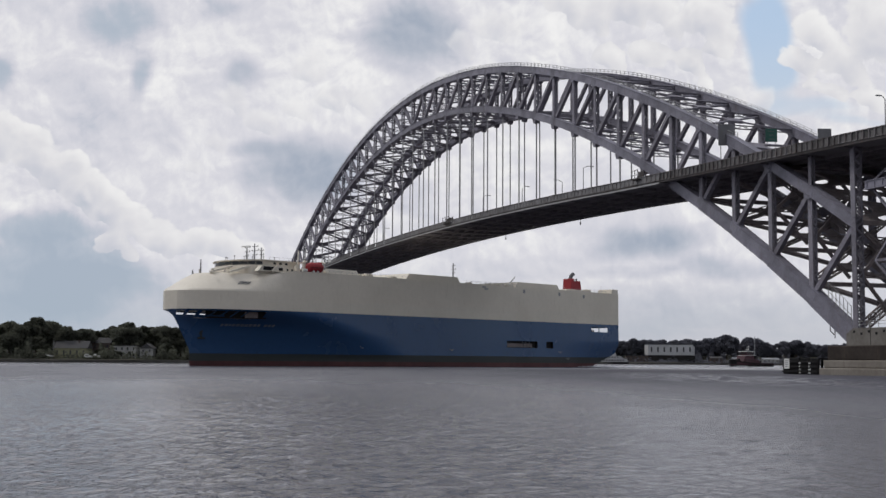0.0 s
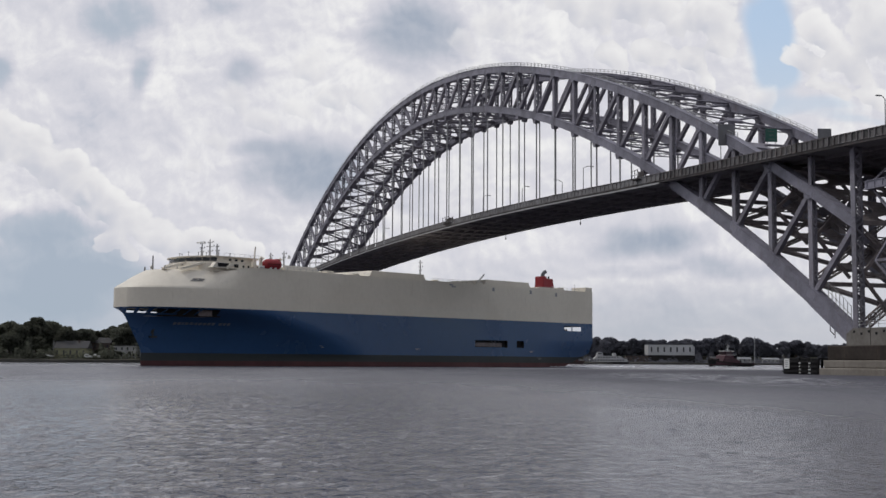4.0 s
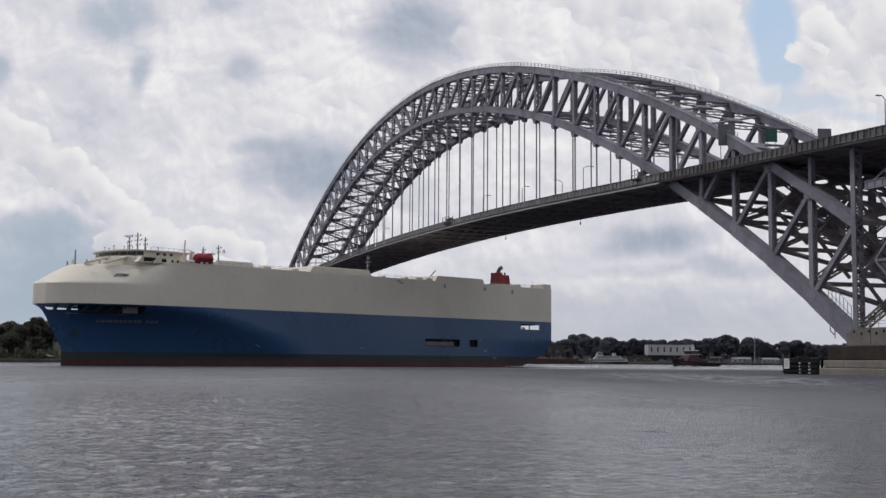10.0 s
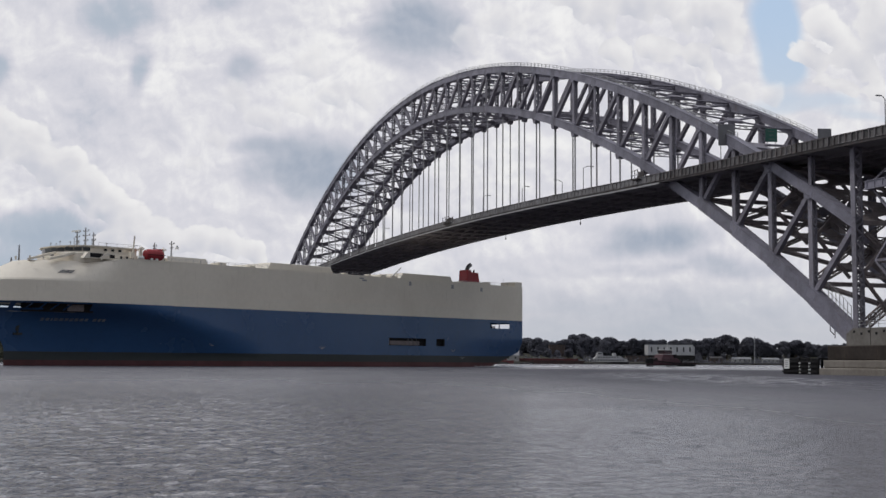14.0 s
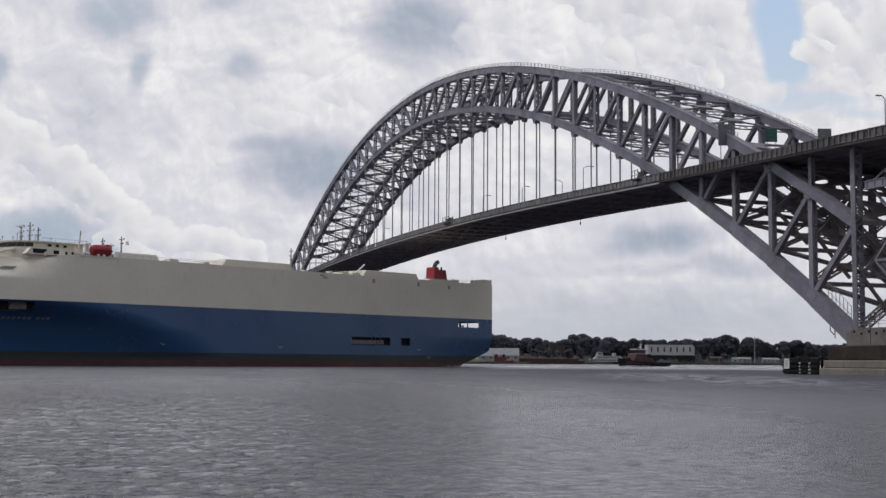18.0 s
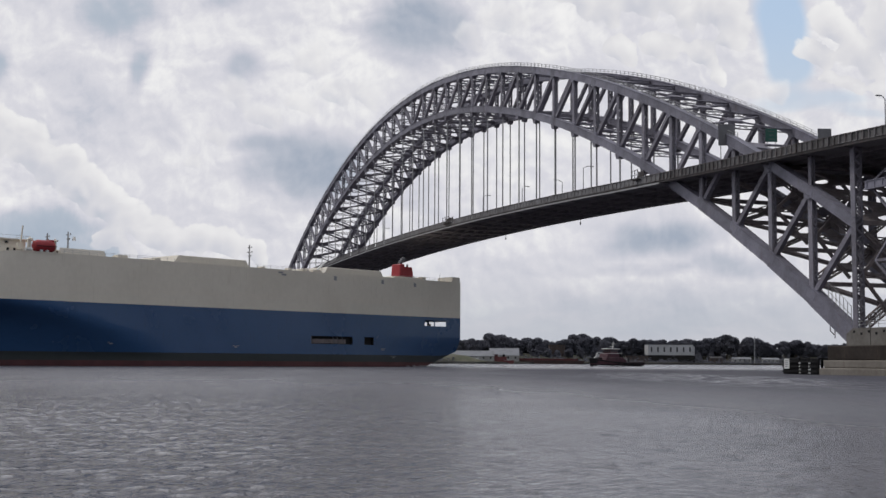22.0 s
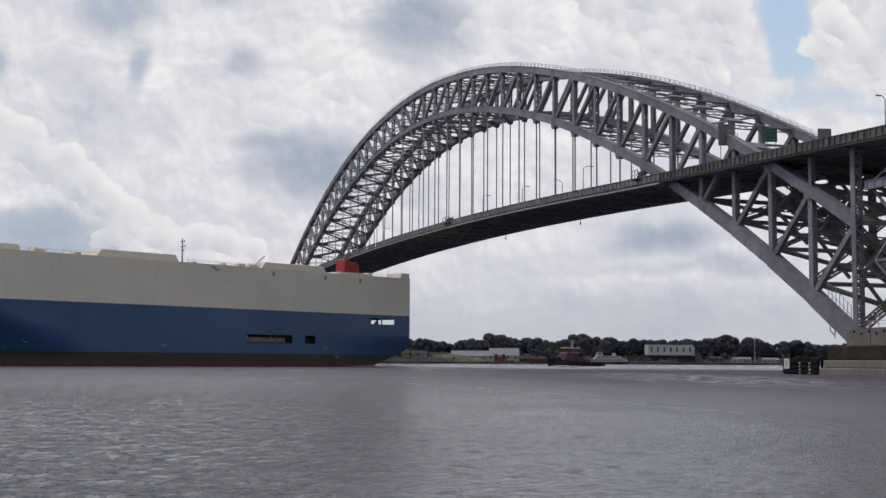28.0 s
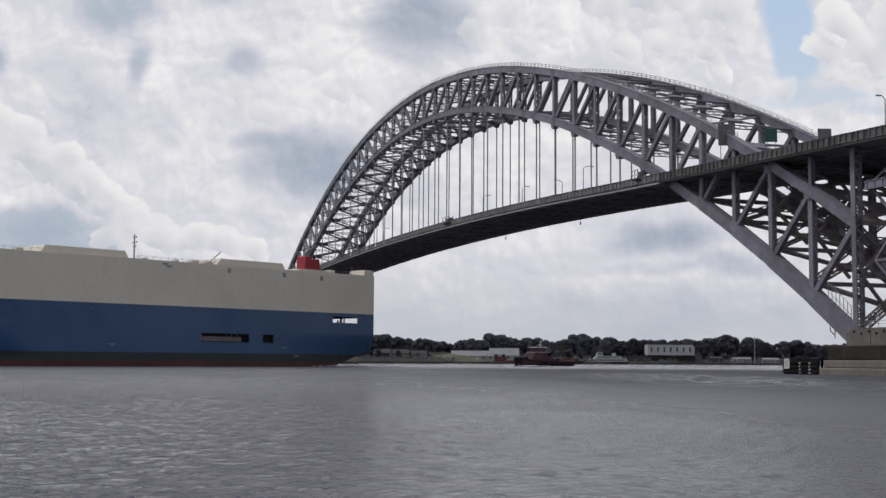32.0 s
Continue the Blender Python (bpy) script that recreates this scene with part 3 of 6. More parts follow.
def build_bracing():
    for i in range(41):
        x = STATIONS[i]
        for z, what in ((low_z(x), "low"), (high_z(x), "high")):
            if -4.5 < z - deck_z(x) < 5.0:
                continue
            a, b = Vector((x, -TRUSS_Y + 0.7, z)), Vector((x, TRUSS_Y - 0.7, z))
            under = z < deck_z(x)
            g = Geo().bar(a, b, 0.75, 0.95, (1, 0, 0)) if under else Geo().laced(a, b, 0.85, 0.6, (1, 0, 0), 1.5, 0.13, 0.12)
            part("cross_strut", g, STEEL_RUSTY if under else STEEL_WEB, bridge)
    for i in range(40):
        for f in (low_z, high_z):
            x0, x1 = STATIONS[i], STATIONS[i + 1]
            z0, z1 = f(x0), f(x1)
            under = f is high_z and (i < 3 or i > 36)
            below = z0 < deck_z(x0) and z1 < deck_z(x1)
            paint = STEEL_RUSTY if below else STEEL_WEB
            if not under and (-5.5 < z0 - deck_z(x0) < 6.0 or -5.5 < z1 - deck_z(x1) < 6.0):
                continue
            flat = Vector((x1 - x0, 0, z1 - z0)).cross(Vector((0, 1, 0))).normalized()
            for s in () if under else (-1, 1):
                p, q = (x0, s * (TRUSS_Y - 0.7), z0), (x1, -s * (TRUSS_Y - 0.7), z1)
                g = Geo().laced(p, q, 0.95, 0.45, flat, 1.2, 0.2, 0.18) if below and s < 0 else Geo().bar(p, q, 1.2 if below else 0.9 if f is low_z else 0.4, 0.5 if below else 0.34, flat)
                part("lateral_brace", g, paint, bridge)
            if under:
                pierced_plate(Vector((x0, 0, z0)), Vector((x1, 0, z1)), paint)
                continue
            if f is low_z and not below:
                # curved corner plates where the braces meet the chords
                a, b = Vector((x0, 0, z0)), Vector((x1, 0, z1))
                run = (b - a).normalized()
                lift = run.cross(Vector((0, 1, 0))).normalized() * 0.12
                for end, way in ((a, 1), (b, -1)):
                    for s in (-1, 1):
                        rim = [end + Vector((0, s * (TRUSS_Y - 0.6), 0))]
                        for k in range(7):
                            turn = radians(15 * k)
                            r = 2.9 + 1.5 * math.cos(turn * 6.2)
                            rim.append(rim[0] + run * (way * r * math.cos(turn)) + Vector((0, -s * r * math.sin(turn), 0)))
                        g, n = Geo(), len(rim)
                        g.v = [tuple(v - lift) for v in rim] + [tuple(v + lift) for v in rim]
                        g.f = [tuple(range(n)), tuple(range(2 * n - 1, n - 1, -1))] + [(k, (k + 1) % n, n + (k + 1) % n, n + k) for k in range(n)]
                        part("corner_plate", g, paint, bridge)
            xm, zm = (x0 + x1) / 2, (z0 + z1) / 2
            d = Vector((x1 - x0, 0, z1 - z0)).normalized()
            g = Geo().bar(Vector((xm, -1.9, zm)), Vector((xm, 1.9, zm)), 2.8, 0.56, d.cross(Vector((0, 1, 0))))
            part("brace_plate", g, paint, bridge)
    # sway frames between the trusses, under the road only
    for i in range(41):
        x = STATIONS[i]
        lo, road = low_z(x) + 1.2, deck_z(x)
        top = min(high_z(x) - 1.0, road - 4.5)
        if lo > road - 9:
            continue
        for s in (-1, 1):
            part("sway_brace", Geo().laced((x, s * 10.6, lo), (x, -s * 10.6, top), 0.8, 0.5, (1, 0, 0), 1.2, 0.2, 0.18), STEEL_RUSTY, bridge)
            if top - lo > 9:
                # knee braces and a middle strut in the tall frames
                mid = (lo + top) / 2
                part("knee_brace", Geo().bar((x, s * 10.6, mid), (x, s * 3.6, top), 0.55, 0.45, (1, 0, 0)).bar((x, s * 10.6, mid), (x, s * 3.6, lo), 0.55, 0.45, (1, 0, 0)), STEEL_RUSTY, bridge)
                if s > 0:
                    part("sway_strut", Geo().laced((x, -10.6, mid), (x, 10.6, mid), 0.8, 0.5, (1, 0, 0), 1.2, 0.2, 0.18), STEEL_RUSTY, bridge)
        c = (lo + top) / 2
        part("sway_plate", Geo().prism([(-1.6, c), (0, c - 1.1), (1.6, c), (0, c + 1.1)], x - 0.3, x + 0.3, "x"), STEEL_WEB, bridge)


def build_deck():
    xs = [-420, -340, -300] + [s for s in reversed(STATIONS)] + [264.3, 276.9, 300, 340, 400, 470, 560]
    near, far = -14.4, FAR_EDGE
    for x0, x1 in zip(xs, xs[1:]):
        z0, z1 = deck_z(x0), deck_z(x1)
        old = x0 > 187          # the rustier end over the pier

        def slab(y0, y1, top, bottom):
            return Geo().quad_ring([(x0, y0, z0 + bottom), (x0, y1, z0 + bottom), (x0, y1, z0 + top), (x0, y0, z0 + top)],
                                   [(x1, y0, z1 + bottom), (x1, y1, z1 + bottom), (x1, y1, z1 + top), (x1, y0, z1 + top)])
        part("deck_slab", slab(near + 0.3, far - 0.3, -1.55, -1.95), ASPHALT, bridge, "dark road deck")
        for y in (near, far):
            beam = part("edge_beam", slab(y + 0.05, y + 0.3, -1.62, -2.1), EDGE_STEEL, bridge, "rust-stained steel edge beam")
            g = slab(y - 0.06, y + 0.2, 0.02, -0.13)
            g2 = slab(y - 0.04, y + 0.2, -1.42, -1.60)
            n = max(2, round((x1 - x0) / (1.57 if old else 2.1)))
            g.v, g.f = g.v + g2.v, g.f + [tuple(k + 8 for k in f) for f in g2.f]
            for k in range(n):
                x = x0 + (x1 - x0) * k / n
                z = z0 + (z1 - z0) * k / n
                if old:
                    g.bar((x, y - 0.02, z - 1.6), (x, y - 0.02, z - 0.02), 0.30 if k % 3 else 0.42, 0.2, (1, 0, 0))
                else:
                    g.bar((x, y + 0.05, z - 1.6), (x, y + 0.05, z - 0.02), 0.16, 0.12, (1, 0, 0))
            part("parapet_frame", g, RUSTY_RAIL if old else PARAPET_POST, beam)
            bays = n if y < 0 and x0 > -20 and x1 < 300 else 1
            for k in range(bays):
                a, b = (x0 + (x1 - x0) * (k + j) / bays for j in (0.06 / bays, 1 - 0.06 / bays))
                za, zb = deck_z(a), deck_z(b)
                o, q = y + 0.08, y + 0.14
                panel = Geo().quad_ring([(a, o, za - 1.5), (a, q, za - 1.5), (a, q, za - 0.1), (a, o, za - 0.1)], [(b, o, zb - 1.5), (b, q, zb - 1.5), (b, q, zb - 0.1), (b, o, zb - 0.1)])
                part("parapet_panel", panel, PARAPET if old else PARAPET_CLEAN, beam)
        if x0 < 187 and x1 > -260:
            part("service_ledge", slab(near - 0.38, near + 0.02, -2.08, -2.42), RAIL, bridge, "slim pale service ledge")
        for y in (-8.5, -5.1, -1.7, 1.7, 5.1, 8.5):
            part("stringer", slab(y - 0.15, y + 0.15, -1.95, -2.5), UNDER_STEEL, bridge)
        z = deck_z(x1)
        g = Geo().prism([(near + 0.4, z - 2.0), (far - 0.4, z - 2.0), (far - 0.4, z - 2.2), (6.0, z - BEAM_DROP), (-6.0, z - BEAM_DROP), (near + 0.4, z - 2.15)], x1 - 0.2, x1 + 0.2, "x")
        part("floor_beam", g, UNDER_STEEL, bridge)


def build_arch_rail():
    """The hand-rails of the walkway on top of both upper chords."""
    for side in (-1, 1):
        for i in range(3, 37):
            a = Vector((STATIONS[i], side * TRUSS_Y, high_z(STATIONS[i]) + 0.8))
            b = Vector((STATIONS[i + 1], side * TRUSS_Y, high_z(STATIONS[i + 1]) + 0.8))
            for s in (-0.6, 0.6):
                g = Geo()
                o = Vector((0, s, 0))
                for h in (0.6, 1.15):
                    g.bar(a + o + UP * h, b + o + UP * h, 0.06, 0.06)
                for k in range(5):
                    p = a.lerp(b, k / 5) + o
                    g.bar(p, p + UP * 1.15, 0.08, 0.08, (1, 0, 0))
                part("arch_hand_rail", g, RAIL, bridge)


def build_foot_rails():
    """Inspection stair rails on the lower chord near the pier."""
    for k in range(7):
        x = 244.2 + k * 1.05
        z = low_z(x) + 0.2
        part("inspection_post", Geo().bar((x, -TRUSS_Y - 0.6, z), (x, -TRUSS_Y - 0.6, z + 3.0), 0.09, 0.09, (1, 0, 0)), RAIL, bridge)
    for h in (1.4, 3.0):
        part("inspection_rail", Geo().bar((244.2, -TRUSS_Y - 0.6, low_z(244.2) + h + 0.2), (250.5, -TRUSS_Y - 0.6, low_z(250.5) + h + 0.2), 0.08, 0.08), RAIL, bridge)


def build_approach():
    """The first girder and bracing of the approach behind the end post."""
    g = Geo().box((281, -12.0, 31.55), (51.6, 0.5, 1.3)).box((281, -12.0, 32.25), (51.6, 0.8, 0.14)).box((281, -12.0, 30.9), (51.6, 0.8, 0.14))
    for k in range(26):
        g.box((255.8 + 2 * k, -12.3, 31.55), (0.14, 0.14, 1.26))
    girder = part("approach_girder", g, STEEL, bridge, "ribbed grey approach girder")
    for y in (-11.0, 11.0):
        for k in range(3):
            x0, x1 = 256 + 12 * k, 268 + 12 * k
            part("approach_brace", Geo().bar((x0, y, 30.8), (x1, y, 19.0), 0.35, 0.35, (0, 1, 0)).bar((x0, y, 19.0), (x1, y, 30.8), 0.35, 0.35, (0, 1, 0)).bar((x0, y, 19.0), (x1, y, 19.0), 0.4, 0.4, (0, 1, 0)), STEEL_WEB, bridge)
            part("approach_brace", Geo().bar((x0, y, 32.4), (x1, y, 38.0), 0.3, 0.3, (0, 1, 0)).bar((x0, y, 19.0), (x1, y, 8.0), 0.35, 0.35, (0, 1, 0)).bar((x1, y, 31.0), (x1, y, 7.6), 0.6, 0.6, (1, 0, 0)), STEEL_WEB, bridge)
    for z in (30.9, 25.0, 19.0, 13.0):
        part("approach_strut", Geo().bar((262, -11, z), (262, 11, z), 0.5, 0.5).bar((262, -11, z), (262, 11, z - 5.5), 0.3, 0.3), STEEL_RUSTY, bridge)


def build_fittings():
    """Lights hung under the far edge of the deck and a bracket under the arch foot."""
    for x in (91.0, 31.0):
        z = deck_z(x) - 2.1
        lamp = part("navigation_light", Geo().tube((x, FAR_EDGE - 0.2, z), (x, FAR_EDGE - 0.2, z - 1.0), 0.07, None, 6), EDGE_STEEL, bridge, "small navigation light hung under the deck")
        part("lantern", Geo().tube((x, FAR_EDGE - 0.2, z - 1.0), (x, FAR_EDGE - 0.2, z - 1.6), 0.22, 0.18, 8), EDGE_STEEL, lamp)
    x = 244.4
    z = low_z(x) - 3.4
    g = Geo()
    for dx in (0.0, 1.3):
        g.bar((x + dx, -TRUSS_Y - 0.5, z), (x + dx, -TRUSS_Y - 0.5, z - 1.9 - dx * 0.9), 0.12, 0.12, (1, 0, 0))
    g.bar((x - 0.1, -TRUSS_Y - 0.5, z - 1.7), (x + 1.4, -TRUSS_Y - 0.5, z - 2.6), 0.12, 0.12)
    part("inspection_bracket", g, EDGE_STEEL, bridge, "small hanging inspection bracket")


build_trusses()
build_fittings()
build_approach()
build_bracing()
build_foot_rails()
build_arch_rail()
build_deck()


# ---- the car carrier ----
LETTER = surface("worn_letter_paint", (0.20, 0.21, 0.24), (0.09, 0.10, 0.13), 0.6, 0.0, 2.0, 0.6, 0.8, 0)
ship = thing("car_carrier_ship", Matrix(), "blue and beige car carrier ship under way with red waterline", "ship")
BEAM = 16.1


def stem_x(z):
    """The stem's line, raked forward under the tip of the upper hull."""
    return 196.3 if z > 16.45 else 189.3 + 7.0 * max((z - 4.5) / 11.9, 0) ** 1.05


def half(x, z):
    """Half breadth of the hull: square aft, rounded above and finely flared below at the bow."""
    k = min(max((z - 2.5) / 13.9, 0.0), 1.0)
    start = 121 + 37 * k ** 1.15
    tip = stem_x(z)
    b = BEAM
    if x > start:
        s = min((x - start) / (tip - start), 1.0)
        p, q = 0.98 + 1.30 * k ** 7, 1.10 + 1.20 * k ** 8
        b = BEAM * max(1 - s ** p, 0.0) ** (1 / q)
    if z < 9 and x < 45:
        b *= 1 - 0.30 * ((45 - x) / 45) ** 2 * (1 - max(z, 0) / 9)
    return b


def counter_z(x):
    """Underside of the stern, rising aft of the rudder."""
    return -3.0 if x >= 16 else 5.2 * ((16 - x) / 16) ** 1.2


XS = [0, 1, 3, 7.2, 10, 12.4, 13.0, 17.4, 20, 24, 30, 36, 40.6, 44.6, 49.6, 55, 60, 66.6, 74, 84, 95, 106, 112, 118, 124, 130, 136, 141, 146, 150, 154, 158, 162, 165, 168, 171, 174, 176, 179, 181, 183.5, 185.5, 187.5, 189.5, 191, 192.3, 193.4, 194.4, 195.3, 196.1, 196.8, 197.4, 197.8]


def shell(zs, skip=()):
    """Both sides of the hull between the heights zs, with the openings (side, x0, x1, z0, z1) left out."""
    g = Geo()
    for s in (1, -1):
        rows = []
        for z in zs:
            row = []
            for x in XS:
                zz = max(z, counter_z(x)) if z < 10.2 else z
                tip = stem_x(zz)
                xx = x if x < 120 else 120 + (x - 120) * (tip - 120) / 77.8
                row.append(len(g.v))
                g.v.append((xx, s * half(xx, zz), zz))
            rows.append(row)
        for j in range(len(zs) - 1):
            for i in range(len(XS) - 1):
                xm, zm = (XS[i] + XS[i + 1]) / 2, (zs[j] + zs[j + 1]) / 2
                if any(w in (0, s) and a < xm < b and c < zm < d for w, a, b, c, d in skip):
                    continue
                g.f.append((rows[j][i], rows[j][i + 1], rows[j + 1][i + 1], rows[j + 1][i]))
    return g


def loft_mesh(name, g, material, weld=0.01, sharp=28):
    me = bpy.data.meshes.new(name)
    me.from_pydata(g.v, [], g.f)
    bm = bmesh.new()
    bm.from_mesh(me)
    bmesh.ops.remove_doubles(bm, verts=bm.verts, dist=weld)
    bmesh.ops.dissolve_degenerate(bm, edges=bm.edges, dist=0.001)
    bmesh.ops.recalc_face_normals(bm, faces=bm.faces)
    bm.to_mesh(me)
    bm.free()
    me.materials.append(material)
    me.shade_smooth()
    me.set_sharp_from_angle(angle=radians(sharp))
    return me


def build_hull():
    holes = [(0, 7.2, 12.4, 13.4, 15.3), (0, 13.0, 17.4, 13.4, 15.3), (1, 49.6, 66.6, 6.8, 9.2), (1, 40.6, 44.6, 6.8, 9.2)]
    holes += [(1, 174, 192.3, 14.8, 15.95), (1, 174, 185.5, 14.1, 14.8), (-1, 174, 192.3, 14.8, 15.95), (0, 193.4, 195.3, 14.8, 15.95), (0, 196.1, 197.4, 14.8, 15.95)]
    part("bottom_plating", loft_mesh("bottom_plating", shell([-3, -1, 0, 0.8, 1.5]), BOOT_RED), BOOT_RED, ship, "faded red antifouling band at the waterline")
    part("boot_topping", loft_mesh("boot_topping", shell([1.5, 2.3, 3.0, 3.7]), BOOT_DARK), BOOT_DARK, ship, "dark band above the red")
    part("hull", loft_mesh("hull", shell([3.7, 5, 6.8, 9.2, 10.2, 11.3, 12.4, 13.4, 14.1, 14.8, 15.3, 15.95, 16.4], holes), BLUE), BLUE, ship, "blue painted steel hull")
    # the upper hull, overhanging the blue at the bow, then leaning back to the forecastle
    g = Geo()
    levels = [(16.4, 0), (18.8, 0), (21.8, 0), (22.3, 0.05), (23.4, 0.25), (25.0, 0.52), (26.4, 0.80), (27.3, 1.0), (28.5, 1.0)]
    for s in (1, -1):
        rows = []
        for z, lean in levels:
            row = []
            for x in XS:
                x = x if x < 120 else 120 + (x - 120) * 76.0 / 77.8
                w = ease(162, 186, x) * lean
                zz = z if z < 27.2 else min(z, 28.5 - 1.2 * ease(160, 178, x))
                b = half(x, 16.46) + (0.3 * ease(168, 190, x) if x < 195.9 else 0)
                row.append(len(g.v))
                g.v.append((x - 9.5 * w, s * b * (1 - 0.20 * w), zz))
            rows.append(row)
        for j in range(len(levels) - 1):
            for i in range(len(XS) - 1):
                g.f.append((rows[j][i], rows[j][i + 1], rows[j + 1][i + 1], rows[j + 1][i]))
        if s == 1:
            port = rows
        else:
            for i in range(len(XS) - 1):
                g.f.append((port[-1][i], port[-1][i + 1], rows[-1][i + 1], rows[-1][i]))
                g.f.append((port[0][i], port[0][i + 1], rows[0][i + 1], rows[0][i]))
            for j in range(len(levels) - 1):
                g.f.append((port[j][-1], rows[j][-1], rows[j + 1][-1], port[j + 1][-1]))
    upper = part("upper_hull", loft_mesh("upper_hull", g, BEIGE, 0.01, 14), BEIGE, ship, "beige painted upper hull with a sloping bow")
    # plating under the overhanging stern
    g = Geo()
    for x in (0.0, 2.5, 5.0, 7.5, 10.0, 12.5, 15.0, 16.0):
        z = counter_z(x) if x < 16 else 0.0
        g.v += [(x, -half(x, z) + 0.02, z), (x, half(x, z) - 0.02, z)]
    g.f = [(2 * k, 2 * k + 1, 2 * k + 3, 2 * k + 2) for k in range(7)]
    part("stern_counter", loft_mesh("stern_counter", g, BOOT_DARK), BOOT_DARK, ship, "dark plating under the stern")
    part("rudder", Geo().prism([(6.5, -2.5), (10.5, -2.5), (11.0, 3.0), (7.5, 3.2)], -0.45, 0.45), BOOT_DARK, ship, "dark rudder under the stern")
    # transom with mooring openings
    g = Geo()
    ys = [-16.1, -12, -6.5, -5.5, 0.5, 1.5, 12.5, 16.1]
    for z0, z1 in ((10.2, 13.4), (13.4, 15.3), (15.3, 16.4)):
        for y0, y1 in zip(ys, ys[1:]):
            if z0 == 13.4 and (y0, y1) in ((-12, -6.5), (-5.5, 0.5), (1.5, 12.5)):
                continue
            i = len(g.v)
            g.v += [(0, y0, z0), (0, y1, z0), (0, y1, z1), (0, y0, z1)]
            g.f.append((i, i + 1, i + 2, i + 3))
    for z0, z1 in ((5.2, 7.0), (7.0, 9.0), (9.0, 10.2)):
        i = len(g.v)
        g.v += [(0, -half(0, z0), z0), (0, half(0, z0), z0), (0, half(0, z1), z1), (0, -half(0, z1), z1)]
        g.f.append((i, i + 1, i + 2, i + 3))
    part("transom", loft_mesh("transom", g, BLUE), BLUE, ship)
    i = len(g.v)
    g = Geo()
    g.v = [(0, -16.1, 16.4), (0, 16.1, 16.4), (0, 16.1, 28.5), (0, -16.1, 28.5)]
    g.f = [(0, 1, 2, 3)]
    part("stern_plating", g, BEIGE, ship)
    # mooring decks inside the openings
    aft = part("aft_mooring_deck", Geo().prism([(0.3, -15.7), (34, -15.7), (34, 15.7), (0.3, 15.7)], 13.2, 13.38, "z"), GREY_PANEL, ship)
    part("bulkhead", Geo().box((34, 0, 14.9), (0.2, 31.4, 3.0)), GREY_PANEL, aft)
    for y in (3, 7, 11):
        part("mooring_bitt", Geo().tube((9.5, y, 13.38), (9.5, y, 14.3), 0.28).tube((10.6, y, 13.38), (10.6, y, 14.3), 0.28), BLACK, aft)
    fore = part("fore_mooring_deck", Geo().prism([(150, -13.5), (176, -10), (190, -4), (194, 0), (190, 4), (176, 10), (150, 13.5)], 13.85, 14.05, "z"), GREY_PANEL, ship)
    part("winch", Geo().tube((181, 1.0, 14.8), (181, 4.0, 14.8), 0.6, None, 14).box((181, 0.2, 14.6), (1.6, 1.0, 1.0)), BLACK, fore)
    g = Geo()
    for a, b in zip(range(171, 190), range(172, 191)):
        if b < 189:
            g.quad_ring([(a, half(a, 14.9) - 1.3, 13.9), (b, half(b, 14.9) - 1.3, 13.9), (b, half(b, 14.9) - 1.2, 13.9), (a, half(a, 14.9) - 1.2, 13.9)],
                        [(a, half(a, 14.9) - 1.3, 16.3), (b, half(b, 14.9) - 1.3, 16.3), (b, half(b, 14.9) - 1.2, 16.3), (a, half(a, 14.9) - 1.2, 16.3)])
    part("inner_bulkhead", g, BLACK, fore, "dark inner wall of the mooring deck")
    part("rope_store", Geo().box((175.6, half(175.6, 15.0) - 1.0, 15.0), (4.6, 0.5, 1.7)), STEEL_RUSTY, fore)
    for x in (178.5, 181.5, 184.5, 187.5):
        part("stanchion", Geo().bar((x, half(x, 14.2) - 0.2, 14.1), (x - 0.8, half(x, 15.7) - 0.2, 15.9), 0.25, 0.25), BLUE, fore)
    # side door in its recess, and the pilot door
    for x0, x1, name in ((49.6, 66.6, "side_ramp"), (40.6, 44.6, "pilot_door")):
        g = Geo().box(((x0 + x1) / 2, 15.0, 8.0), (x1 - x0, 0.1, 2.4)).box(((x0 + x1) / 2, 15.55, 6.78), (x1 - x0, 1.06, 0.05)).box(((x0 + x1) / 2, 15.55, 9.22), (x1 - x0, 1.06, 0.05))
        for x in (x0, x1):
            g.box((x, 15.55, 8.0), (0.06, 1.06, 2.4))
        door = part(name, g, BLACK, ship, "dark recessed doorway in the hull")
        if name == "side_ramp":
            part("inner_panel", Geo().box((58.6, 15.2, 7.7), (13.6, 0.2, 1.3)), STEEL_RUSTY, door)
            part("fender_strip", Geo().box((66.0, 15.3, 8.0), (0.5, 0.3, 1.9)), GREY_PANEL, door)
            for x in (52.5, 54.5, 56.2):
                part("brace", Geo().bar((x, 15.3, 6.9), (x + 1.0, 15.3, 9.1), 0.2, 0.2), SIGN_BACK, door)
    # slim rubbing strip where the colours meet
    part("rubbing_strip", Geo().bar((0.5, BEAM + 0.02, 16.42), (149, BEAM + 0.02, 16.42), 0.16, 0.14), BEIGE, ship)
    # scuppers, small hatches and marks on the side
    for x, z in ((36.9, 26.9), (22.2, 26.6), (57.2, 27.0)):
        part("side_hatch", Geo().box((x, BEAM, z), (1.1, 0.12, 1.3)), GREY_PANEL, ship, "small grey hatch")
    for x, z in ((78.8, 27.6), (77.6, 27.0)):
        part("fairlead", Geo().box((x, BEAM, z), (1.8, 0.16, 0.5)), GREY_PANEL, ship)
